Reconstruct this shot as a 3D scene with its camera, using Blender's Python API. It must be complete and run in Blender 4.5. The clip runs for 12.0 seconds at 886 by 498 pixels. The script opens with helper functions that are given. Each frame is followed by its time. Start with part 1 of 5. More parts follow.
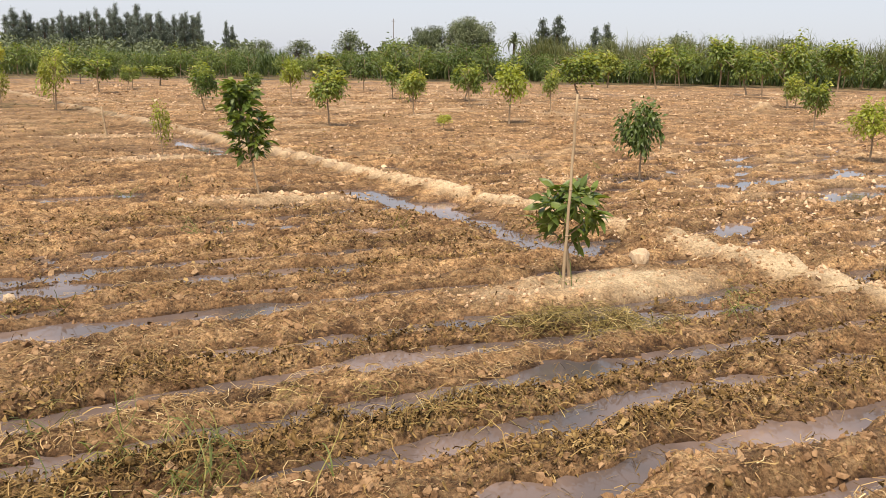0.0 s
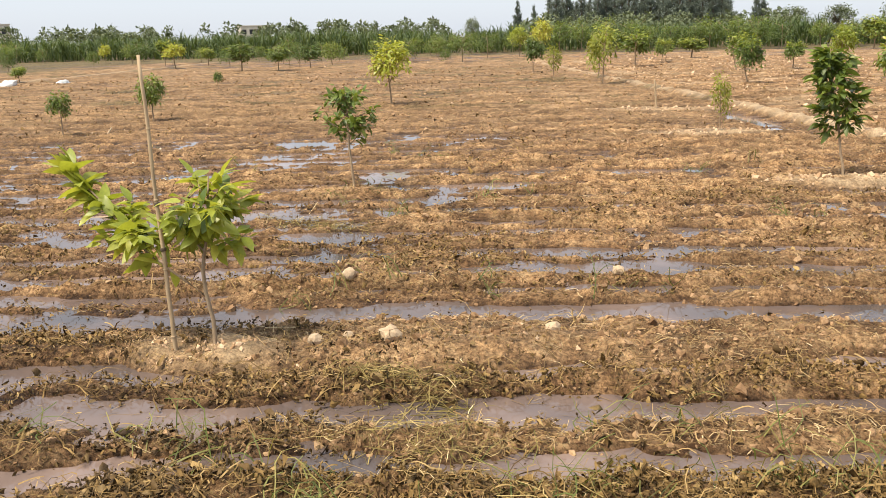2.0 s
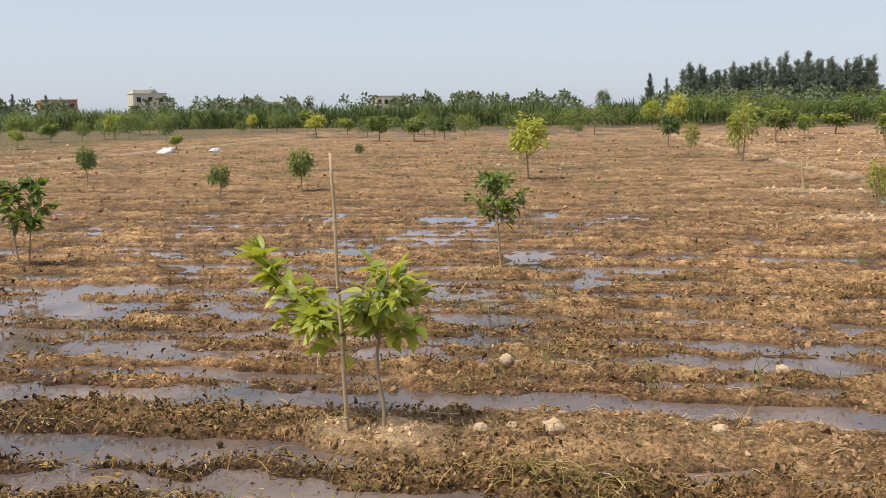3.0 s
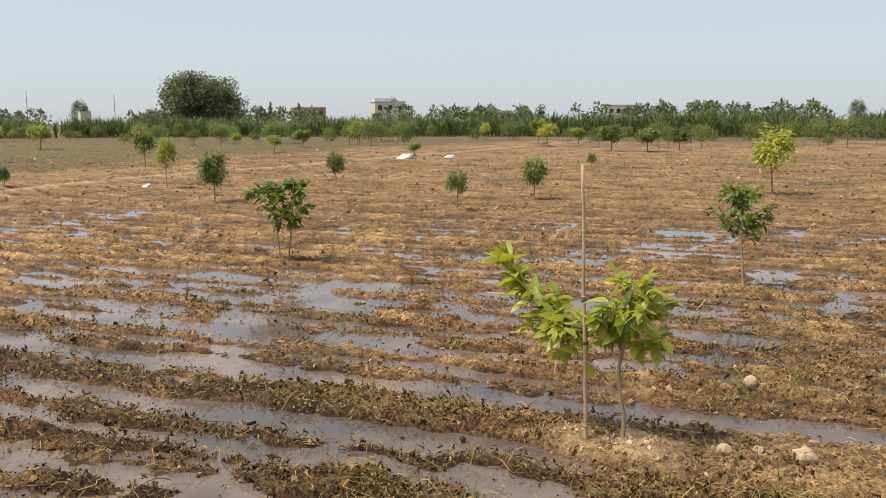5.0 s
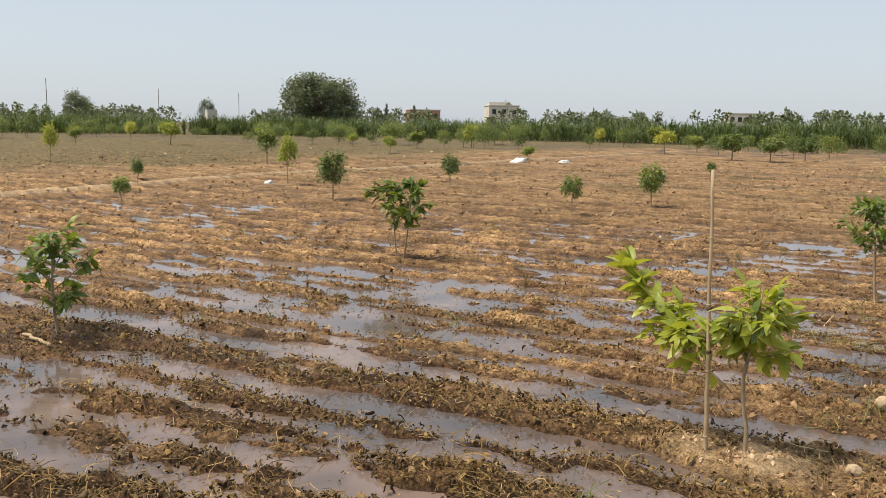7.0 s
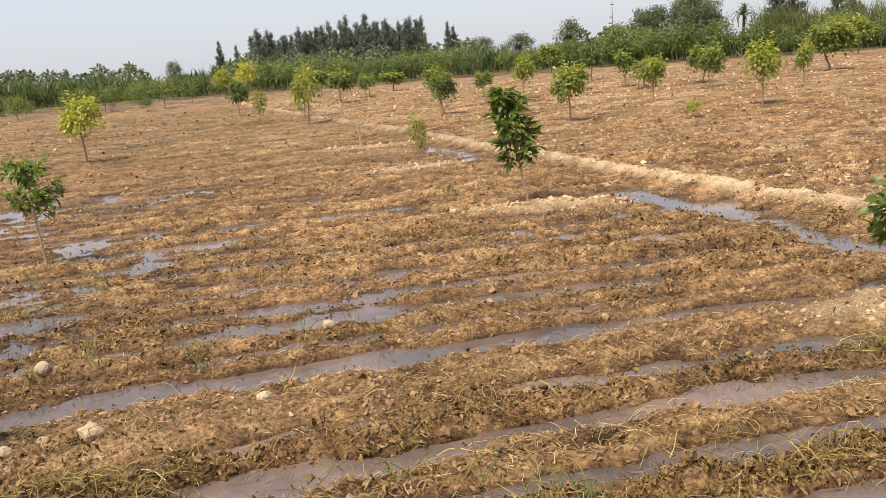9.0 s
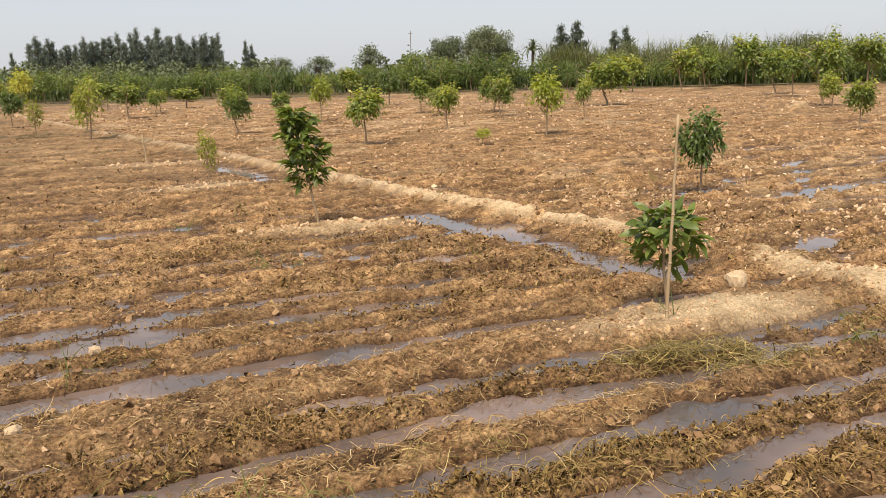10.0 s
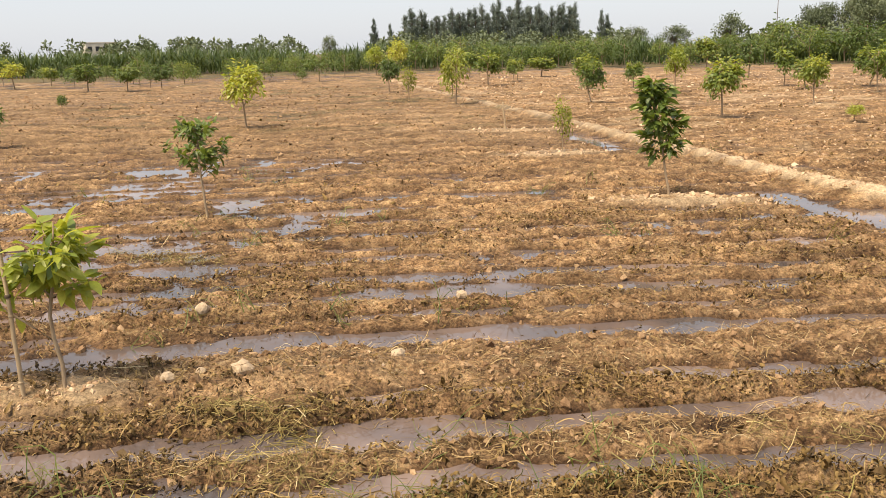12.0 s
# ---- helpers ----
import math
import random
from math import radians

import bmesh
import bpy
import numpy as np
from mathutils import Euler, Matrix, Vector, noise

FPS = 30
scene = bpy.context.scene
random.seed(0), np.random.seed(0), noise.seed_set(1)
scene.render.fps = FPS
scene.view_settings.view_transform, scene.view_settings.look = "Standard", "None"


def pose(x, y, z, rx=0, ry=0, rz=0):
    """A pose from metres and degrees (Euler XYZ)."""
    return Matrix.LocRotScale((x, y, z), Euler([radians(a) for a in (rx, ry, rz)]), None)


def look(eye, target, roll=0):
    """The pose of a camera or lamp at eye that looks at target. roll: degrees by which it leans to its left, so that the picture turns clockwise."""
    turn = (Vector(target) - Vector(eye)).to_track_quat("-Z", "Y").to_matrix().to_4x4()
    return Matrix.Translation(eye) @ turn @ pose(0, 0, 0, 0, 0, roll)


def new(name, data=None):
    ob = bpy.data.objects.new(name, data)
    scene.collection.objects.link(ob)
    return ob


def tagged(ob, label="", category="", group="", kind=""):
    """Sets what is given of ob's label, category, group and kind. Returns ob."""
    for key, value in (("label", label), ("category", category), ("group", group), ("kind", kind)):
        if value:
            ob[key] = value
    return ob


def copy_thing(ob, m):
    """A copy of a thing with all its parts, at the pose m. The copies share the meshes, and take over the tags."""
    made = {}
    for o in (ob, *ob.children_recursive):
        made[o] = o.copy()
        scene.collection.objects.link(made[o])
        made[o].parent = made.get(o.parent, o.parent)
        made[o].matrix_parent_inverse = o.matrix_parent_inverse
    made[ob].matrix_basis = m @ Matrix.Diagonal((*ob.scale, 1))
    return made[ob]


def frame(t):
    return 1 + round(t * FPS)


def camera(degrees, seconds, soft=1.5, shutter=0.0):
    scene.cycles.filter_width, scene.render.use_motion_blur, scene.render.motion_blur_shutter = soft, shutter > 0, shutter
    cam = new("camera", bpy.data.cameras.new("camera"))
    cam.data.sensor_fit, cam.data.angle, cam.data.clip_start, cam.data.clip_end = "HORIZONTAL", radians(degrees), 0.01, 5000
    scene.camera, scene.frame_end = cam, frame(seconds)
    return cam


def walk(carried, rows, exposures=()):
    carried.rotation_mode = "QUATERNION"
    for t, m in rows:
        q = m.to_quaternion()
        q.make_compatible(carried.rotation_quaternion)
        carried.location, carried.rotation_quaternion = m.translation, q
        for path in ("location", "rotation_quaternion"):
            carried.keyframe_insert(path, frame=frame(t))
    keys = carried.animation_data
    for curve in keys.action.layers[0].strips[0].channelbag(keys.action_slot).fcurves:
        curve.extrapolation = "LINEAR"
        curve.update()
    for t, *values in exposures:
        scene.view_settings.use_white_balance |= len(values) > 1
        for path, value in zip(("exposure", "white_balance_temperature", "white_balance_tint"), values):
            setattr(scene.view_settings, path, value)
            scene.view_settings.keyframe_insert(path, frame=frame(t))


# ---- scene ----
cam = camera(53.6, 12.0, 0.5)
PATH = [
    (0, (0.36, 0.434, 1.475), (0.31, 2.39, 1.061), 0.9),
    (0.5, (0.152, 0.411, 1.461), (-0.132, 2.344, 1.033), 1.6),
    (1, (-0.103, 0.393, 1.449), (-0.599, 2.278, 0.999), 1.5),
    (1.5, (-0.23, 0.5, 1.442), (-1.044, 2.265, 0.972), 0.8),
    (2, (-0.359, 0.6, 1.454), (-1.455, 2.206, 0.985), -1.4),
    (2.5, (-0.452, 0.505, 1.559), (-1.629, 2.036, 1.04), -3.4),
    (3, (-0.479, 0.395, 1.606), (-1.811, 1.854, 1.293), -0.9),
    (3.2, (-0.502, 0.369, 1.617), (-1.906, 1.76, 1.309), 0.1),
    (4.8, (-0.484, 0.245, 1.622), (-2.11, 1.372, 1.328), -0.3),
    (5, (-0.486, 0.246, 1.623), (-2.148, 1.321, 1.335), -0.4),
    (5.5, (-0.499, 0.254, 1.638), (-2.17, 1.32, 1.368), -0.5),
    (6, (-0.49, 0.251, 1.618), (-2.173, 1.3, 1.356), -0.6),
    (6.5, (-0.503, 0.184, 1.59), (-2.263, 1.096, 1.324), 0.8),
    (6.7, (-0.496, 0.15, 1.602), (-2.289, 0.994, 1.33), 0.9),
    (8.3, (-0.473, 0.412, 1.607), (-1.884, 1.78, 1.238), -3.7),
    (8.5, (-0.389, 0.461, 1.603), (-1.643, 1.972, 1.221), -5.1),
    (9, (-0.198, 0.644, 1.606), (-0.747, 2.52, 1.184), -4.3),
    (9.5, (-0.138, 0.719, 1.579), (-0.297, 2.674, 1.185), -2.0),
    (10, (-0.1, 0.696, 1.577), (-0.202, 2.655, 1.184), -1.5),
    (10.5, (-0.075, 0.624, 1.577), (-0.193, 2.584, 1.2), -1.0),
    (11, (-0.136, 0.517, 1.561), (-0.616, 2.408, 1.124), -2.0),
    (11.5, (-0.17, 0.442, 1.597), (-0.957, 2.233, 1.181), -2.5),
    (12, (-0.145, 0.44, 1.598), (-0.977, 2.205, 1.158), -1.3),
]
EXPOSURE = [(0, 0.33, 6550, 11), (0.5, 0.42, 6650, 10), (1.5, 0.44, 6550, 10), (2.4, 0.57, 6250, 6), (3.0, 0.15, 6200, 8), (5, 0.17, 6430, 5), (6.7, 0.17, 6430, 5), (8.5, 0.32, 6300, 10), (9.5, 0.25, 6700, 9), (10.5, 0.20, 6700, 9), (11, 0.35, 6740, 8), (11.5, 0.36, 6740, 8), (12, 0.44, 6730, 9)]
walk(cam, [(t, look(eye, target, roll)) for t, eye, target, roll in PATH], EXPOSURE)


# ---- light ----
SUN_DIR = Vector((-0.18, -0.46, 0.87)).normalized()     # towards the sun
world = bpy.data.worlds.new("sky")
scene.world = world
world.use_nodes = True
wn = world.node_tree
sky = wn.nodes.new("ShaderNodeTexSky")
sky.sky_type = "NISHITA"
sky.sun_disc = False
sky.sun_elevation = math.asin(SUN_DIR.z)
sky.sun_rotation = math.atan2(SUN_DIR.x, SUN_DIR.y)
sky.air_density, sky.dust_density, sky.ozone_density = 1.0, 1.5, 1.5
veil = wn.nodes.new("ShaderNodeMix")                       # milky haze over the whole sky
veil.data_type = "RGBA"
veil.inputs[0].default_value = 0.72
veil.inputs[7].default_value = (5.8, 6.0, 6.65, 1)
wn.links.new(sky.outputs[0], veil.inputs[6])
wn.links.new(veil.outputs[2], wn.nodes["Background"].inputs[0])
wn.nodes["Background"].inputs[1].default_value = 0.11
sun = new("sun", bpy.data.lights.new("sun", "SUN"))
sun.data.energy, sun.data.angle, sun.data.color = 4.85, radians(24.0), (1.0, 0.86, 0.68)
sun.matrix_world = look((0, 0, 30), Vector((0, 0, 30)) - SUN_DIR)

# ---- materials ----


def material(name, build):
    m = bpy.data.materials.new(name)
    m.use_nodes = True
    nt = m.node_tree
    build(nt, nt.nodes["Principled BSDF"], lambda kind, **kw: node(nt, kind, kw), nt.links.new)
    return m


def node(nt, kind, kw):
    n = nt.nodes.new("ShaderNode" + kind)
    for k, v in kw.items():
        n.inputs[k.replace("_", " ")].default_value = v
    return n


def ramp(nt, source, stops):
    r = nt.nodes.new("ShaderNodeValToRGB")
    while len(r.color_ramp.elements) < len(stops):
        r.color_ramp.elements.new(0.5)
    for e, (at, col) in zip(r.color_ramp.elements, stops):
        e.position, e.color = at, (*col, 1)
    nt.links.new(source, r.inputs[0])
    return r


def mixed(nt, fac, a, b, how="MIX"):
    m = nt.nodes.new("ShaderNodeMix")
    m.data_type, m.blend_type = "RGBA", how
    for sock, value in ((m.inputs[0], fac), (m.inputs[6], a), (m.inputs[7], b)):
        if isinstance(value, (int, float)):
            sock.default_value = value
        elif isinstance(value, tuple):
            sock.default_value = (*value, 1)
        else:
            nt.links.new(value, sock)
    return m.outputs[2]


def bumped(nt, bsdf, height, strength, distance):
    b = nt.nodes.new("ShaderNodeBump")
    b.inputs["Strength"].default_value, b.inputs["Distance"].default_value = strength, distance
    nt.links.new(height, b.inputs["Height"])
    nt.links.new(b.outputs[0], bsdf.inputs["Normal"])


def coords(nt):
    return nt.nodes.new("ShaderNodeNewGeometry").outputs["Position"]


def noise_at(nt, scale, detail=4.0, rough=0.6, where=None):
    n = node(nt, "TexNoise", dict(Scale=scale, Detail=detail, Roughness=rough))
    nt.links.new(where or coords(nt), n.inputs["Vector"])
    return n.outputs["Fac"]


def stretched(nt, turn, scale):
    """The ground's coordinates turned by some degrees and stretched, for streaks."""
    mp = nt.nodes.new("ShaderNodeMapping")
    mp.vector_type = "TEXTURE"
    mp.inputs["Rotation"].default_value = (0, 0, radians(turn))
    mp.inputs["Scale"].default_value = tuple(1 / v for v in scale)
    nt.links.new(coords(nt), mp.inputs[0])
    return mp.outputs[0]


def maths(nt, how, a, b):
    m = nt.nodes.new("ShaderNodeMath")
    m.operation = how
    for sock, value in zip(m.inputs, (a, b)):
        if isinstance(value, (int, float)):
            sock.default_value = value
        else:
            nt.links.new(value, sock)
    return m.outputs[0]


def gate(nt, source, lo, hi):
    """0 below lo, 1 above hi."""
    m = nt.nodes.new("ShaderNodeMapRange")
    nt.links.new(source, m.inputs[0])
    m.inputs[1].default_value, m.inputs[2].default_value = lo, hi
    return m.outputs[0]


def soil_nodes(nt, bsdf, make, link):
    big, mid, fine = noise_at(nt, 0.35, 3), noise_at(nt, 6.0, 8, 0.75), noise_at(nt, 48.0, 6, 0.8)
    rows = noise_at(nt, 1.0, 8, 0.72, stretched(nt, 34.6, (0.9, 6.5, 1)))
    red = ramp(nt, mid, [(0.40, (0.182, 0.110, 0.058)), (0.5, (0.298, 0.190, 0.103)), (0.60, (0.392, 0.270, 0.158))]).outputs[0]
    col = mixed(nt, 1.0, red, ramp(nt, big, [(0.35, (0.92, 0.90, 0.88)), (0.65, (1.08, 1.05, 1.0))]).outputs[0], "MULTIPLY")
    blotch = noise_at(nt, 1.0, 4, 0.7, stretched(nt, 34.6, (1.3, 3.4, 1)))
    col = mixed(nt, 0.9, col, ramp(nt, blotch, [(0.40, (0.60, 0.56, 0.52)), (0.5, (1.0, 0.99, 0.97)), (0.60, (1.34, 1.33, 1.30))]).outputs[0], "MULTIPLY")
    streak = ramp(nt, rows, [(0.42, (0.62, 0.57, 0.52)), (0.49, (1.05, 1.02, 0.97)), (0.58, (1.20, 1.19, 1.15))]).outputs[0]
    col = mixed(nt, 0.8, col, streak, "MULTIPLY")
    bands = noise_at(nt, 1.0, 5, 0.7, stretched(nt, 34.6, (0.22, 2.3, 1)))
    col = mixed(nt, 0.6, col, ramp(nt, bands, [(0.42, (0.66, 0.62, 0.58)), (0.49, (1.05, 1.03, 0.98)), (0.58, (1.18, 1.17, 1.12))]).outputs[0], "MULTIPLY")
    grain = ramp(nt, fine, [(0.42, (0.52, 0.49, 0.46)), (0.5, (1.05, 1.05, 1.05)), (0.58, (1.40, 1.38, 1.34))]).outputs[0]
    crumb = ramp(nt, noise_at(nt, 13.0, 3, 0.7), [(0.42, (0.62, 0.58, 0.54)), (0.5, (1.05, 1.05, 1.04)), (0.58, (1.24, 1.23, 1.19))]).outputs[0]
    col = mixed(nt, 0.7, col, crumb, "MULTIPLY")
    col = mixed(nt, 0.8, col, grain, "MULTIPLY")
    dry, grass, damp = (nt.nodes.new("ShaderNodeAttribute") for _ in range(3))
    dry.attribute_name, grass.attribute_name, damp.attribute_name = "dry", "weedy", "damp"
    # matted straw: thin fibres lying three ways
    fibre = None
    for turn, seed in ((12, 0.0), (61, 7.0), (125, 13.0)):
        f = gate(nt, noise_at(nt, 1.0, 2, 0.5, stretched(nt, turn, (14 + seed, 190, 1))), 0.60, 0.66)
        fibre = f if fibre is None else maths(nt, "MAXIMUM", fibre, f)
    tuft = gate(nt, noise_at(nt, 1.0, 5, 0.65, stretched(nt, 34.6, (1.6, 4.2, 1))), 0.42, 0.58)
    bare = maths(nt, "MULTIPLY", maths(nt, "SUBTRACT", 1.0, dry.outputs["Fac"]), maths(nt, "SUBTRACT", 1.0, damp.outputs["Fac"]))
    mask = maths(nt, "MULTIPLY", maths(nt, "MULTIPLY", fibre, tuft), bare)
    strawcol = ramp(nt, noise_at(nt, 30.0, 2), [(0.35, (0.27, 0.18, 0.078)), (0.65, (0.52, 0.39, 0.205))]).outputs[0]
    col = mixed(nt, mask, col, strawcol)
    tan = ramp(nt, mid, [(0.38, (0.50, 0.365, 0.215)), (0.62, (0.74, 0.58, 0.375))]).outputs[0]
    tan = mixed(nt, 0.35, tan, grain, "MULTIPLY")
    col = mixed(nt, dry.outputs["Fac"], col, tan)
    brown = mixed(nt, gate(nt, bands, 0.42, 0.58), (0.130, 0.085, 0.045), (0.290, 0.196, 0.112))
    olive = mixed(nt, gate(nt, mid, 0.40, 0.60), (0.068, 0.058, 0.025), (0.180, 0.142, 0.067))
    green = mixed(nt, gate(nt, grass.outputs["Fac"], 0.45, 0.80), brown, olive)
    col = mixed(nt, grass.outputs["Fac"], col, green)
    col = mixed(nt, damp.outputs["Fac"], col, mixed(nt, 1.0, col, (0.42, 0.38, 0.37), "MULTIPLY"))
    link(col, bsdf.inputs["Base Color"])
    link(ramp(nt, damp.outputs["Fac"], [(0.0, (0.92, 0.92, 0.92)), (1.0, (0.45, 0.45, 0.45))]).outputs[0], bsdf.inputs["Roughness"])
    bsdf.inputs["Specular IOR Level"].default_value = 0.3
    lumps = nt.nodes.new("ShaderNodeTexVoronoi")
    lumps.inputs["Scale"].default_value, lumps.inputs["Randomness"].default_value = 34.0, 1.0
    link(coords(nt), lumps.inputs["Vector"])
    relief = maths(nt, "SUBTRACT", maths(nt, "MULTIPLY_ADD", noise_at(nt, 22.0, 9, 0.8), 2.0), maths(nt, "MULTIPLY", lumps.outputs["Distance"], 0.8))
    bumped(nt, bsdf, relief, 1.0, 0.020)


def water_nodes(nt, bsdf, make, link):
    big, fine = noise_at(nt, 0.8, 4), noise_at(nt, 22.0, 5, 0.7)
    col = ramp(nt, big, [(0.34, (0.062, 0.056, 0.056)), (0.5, (0.125, 0.094, 0.083)), (0.66, (0.225, 0.165, 0.140))]).outputs[0]
    scum = ramp(nt, fine, [(0.66, (0, 0, 0)), (0.74, (1, 1, 1))]).outputs[0]
    col = mixed(nt, maths(nt, "MULTIPLY", scum, 0.6), col, (0.24, 0.20, 0.17))
    link(col, bsdf.inputs["Base Color"])
    link(ramp(nt, fine, [(0.4, (0.03, 0.03, 0.03)), (0.75, (0.14, 0.14, 0.14))]).outputs[0], bsdf.inputs["Roughness"])
    bsdf.inputs["IOR"].default_value = 1.36
    bumped(nt, bsdf, noise_at(nt, 9.0, 3, 0.5), 0.10, 0.01)


def island_nodes(stops, rough=0.9, bump=0.0, scale=60.0):
    def build(nt, bsdf, make, link):
        geo = nt.nodes.new("ShaderNodeNewGeometry")
        col = ramp(nt, geo.outputs["Random Per Island"], stops).outputs[0]
        n = noise_at(nt, scale, 4)
        col = mixed(nt, 0.7, col, ramp(nt, n, [(0.3, (0.62, 0.6, 0.58)), (0.7, (1.15, 1.15, 1.15))]).outputs[0], "MULTIPLY")
        link(col, bsdf.inputs["Base Color"])
        bsdf.inputs["Roughness"].default_value = rough
        bsdf.inputs["Specular IOR Level"].default_value = 0.25
        if bump:
            bumped(nt, bsdf, n, bump, 0.01)
    return build


def leaf_nodes(stops, gloss=0.42, through_light=0.35, per_object=0.5):
    def build(nt, bsdf, make, link):
        geo, info = nt.nodes.new("ShaderNodeNewGeometry"), nt.nodes.new("ShaderNodeObjectInfo")
        mx = nt.nodes.new("ShaderNodeMath")
        mx.operation = "MULTIPLY_ADD"
        link(info.outputs["Random"], mx.inputs[0])
        mx.inputs[1].default_value = per_object
        sub = nt.nodes.new("ShaderNodeMath")
        sub.operation = "MULTIPLY"
        link(geo.outputs["Random Per Island"], sub.inputs[0])
        sub.inputs[1].default_value = 1 - per_object
        link(sub.outputs[0], mx.inputs[2])
        col = ramp(nt, mx.outputs[0], stops).outputs[0]
        veins = ramp(nt, noise_at(nt, 45.0, 3), [(0.3, (0.75, 0.78, 0.7)), (0.7, (1.15, 1.12, 1.1))]).outputs[0]
        col = mixed(nt, 0.7, col, veins, "MULTIPLY")
        link(col, bsdf.inputs["Base Color"])
        bsdf.inputs["Roughness"].default_value = gloss
        tr = nt.nodes.new("ShaderNodeBsdfTranslucent")
        link(mixed(nt, 1.0, col, (1.5, 1.35, 0.7), "MULTIPLY"), tr.inputs[0])
        ms = nt.nodes.new("ShaderNodeMixShader")
        ms.inputs[0].default_value = through_light
        link(bsdf.outputs[0], ms.inputs[1])
        link(tr.outputs[0], ms.inputs[2])
        link(ms.outputs[0], nt.nodes["Material Output"].inputs[0])
    return build


def plain_nodes(dark, light, scale, rough=0.85, bump=0.3, stretch=None):
    def build(nt, bsdf, make, link):
        where = nt.nodes.new("ShaderNodeTexCoord").outputs["Object"]
        if stretch:
            mp = nt.nodes.new("ShaderNodeMapping")
            mp.inputs["Scale"].default_value = stretch
            link(where, mp.inputs[0])
            where = mp.outputs[0]
        n = noise_at(nt, scale, 6, 0.7, where)
        wide = noise_at(nt, scale * 0.13, 3, 0.5, where)
        col = ramp(nt, n, [(0.3, dark), (0.7, light)]).outputs[0]
        col = mixed(nt, 0.6, col, ramp(nt, wide, [(0.3, (0.75, 0.74, 0.72)), (0.7, (1.1, 1.1, 1.1))]).outputs[0], "MULTIPLY")
        link(col, bsdf.inputs["Base Color"])
        bsdf.inputs["Roughness"].default_value = rough
        bsdf.inputs["Specular IOR Level"].default_value = 0.3
        bumped(nt, bsdf, n, bump, 0.02)
    return build


SOIL = material("red_clay_soil", soil_nodes)
WATER = material("muddy_water", water_nodes)
STRAW = material("dry_straw", island_nodes([(0.0, (0.19, 0.115, 0.050)), (0.45, (0.33, 0.218, 0.095)), (0.85, (0.45, 0.32, 0.152)), (1.0, (0.64, 0.51, 0.30))]))
CLOD = material("soil_clods", island_nodes([(0.0, (0.18, 0.104, 0.053)), (0.6, (0.31, 0.191, 0.100)), (1.0, (0.42, 0.278, 0.156))], 0.95, 0.6, 60))
TANCLOD = material("pale_dry_clods", island_nodes([(0.0, (0.42, 0.27, 0.155)), (1.0, (0.68, 0.50, 0.33))], 0.95, 0.6, 40))
HUSK = material("wet_leaf_litter", island_nodes([(0.0, (0.072, 0.042, 0.015)), (0.4, (0.165, 0.102, 0.034)), (0.8, (0.265, 0.172, 0.062)), (1.0, (0.40, 0.28, 0.12))], 0.75, 0.4, 50))
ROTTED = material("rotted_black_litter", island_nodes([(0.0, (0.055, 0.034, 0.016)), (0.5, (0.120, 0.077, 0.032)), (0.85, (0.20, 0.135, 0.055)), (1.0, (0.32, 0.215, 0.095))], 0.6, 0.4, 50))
HAY = material("pulled_hay", island_nodes([(0.0, (0.09, 0.075, 0.022)), (0.5, (0.20, 0.155, 0.05)), (0.85, (0.32, 0.245, 0.09)), (1.0, (0.50, 0.39, 0.18))]))
GRASS = material("grass_blades", leaf_nodes([(0.0, (0.07, 0.10, 0.02)), (0.6, (0.14, 0.17, 0.035)), (1.0, (0.30, 0.26, 0.08))], 0.6, 0.3, 0.0))
LEAF_DARK = material("dark_green_leaves", leaf_nodes([(0.0, (0.065, 0.105, 0.026)), (0.5, (0.115, 0.17, 0.036)), (1.0, (0.24, 0.29, 0.06))]))
LEAF_MID = material("green_leaves", leaf_nodes([(0.0, (0.07, 0.115, 0.026)), (0.5, (0.14, 0.20, 0.04)), (1.0, (0.32, 0.35, 0.07))]))
LEAF_YOUNG = material("yellow_green_young_leaves", leaf_nodes([(0.0, (0.19, 0.25, 0.035)), (0.6, (0.35, 0.40, 0.065)), (1.0, (0.54, 0.52, 0.12))], 0.4, 0.42))
LEAF_YELLOW = material("yellowing_leaves", leaf_nodes([(0.0, (0.15, 0.19, 0.03)), (0.6, (0.28, 0.30, 0.045)), (1.0, (0.44, 0.39, 0.06))], 0.5, 0.35))
MAIZE = material("maize_blades", leaf_nodes([(0.0, (0.040, 0.070, 0.020)), (0.5, (0.070, 0.110, 0.032)), (1.0, (0.14, 0.18, 0.06))], 0.5, 0.3, 0.1))
REED = material("reed_blades", leaf_nodes([(0.0, (0.07, 0.085, 0.03)), (0.5, (0.12, 0.14, 0.05)), (1.0, (0.22, 0.22, 0.10))], 0.6, 0.3, 0.1))
# distance haze is put into the far foliage colours: paler and greyer
HAZED_LEAF = material("hazed_far_foliage", leaf_nodes([(0.0, (0.08, 0.105, 0.06)), (0.5, (0.125, 0.155, 0.085)), (1.0, (0.18, 0.21, 0.115))], 0.7, 0.2))
# casuarina green lightened to blue-grey to stand for the haze before it
HAZED_NEEDLE = material("hazed_casuarina_foliage", leaf_nodes([(0.0, (0.105, 0.135, 0.120)), (0.5, (0.145, 0.180, 0.160)), (1.0, (0.19, 0.23, 0.20))], 0.7, 0.2))
BARK = material("sapling_bark", plain_nodes((0.22, 0.155, 0.095), (0.44, 0.34, 0.23), 30, 0.85, 0.5, (1, 1, 0.25)))
FARBARK = material("tree_bark", plain_nodes((0.07, 0.05, 0.035), (0.14, 0.11, 0.08), 6, 0.9, 0.5))
POLE = material("weathered_cane", plain_nodes((0.30, 0.21, 0.12), (0.54, 0.42, 0.27), 22, 0.75, 0.3, (1, 1, 0.15)))
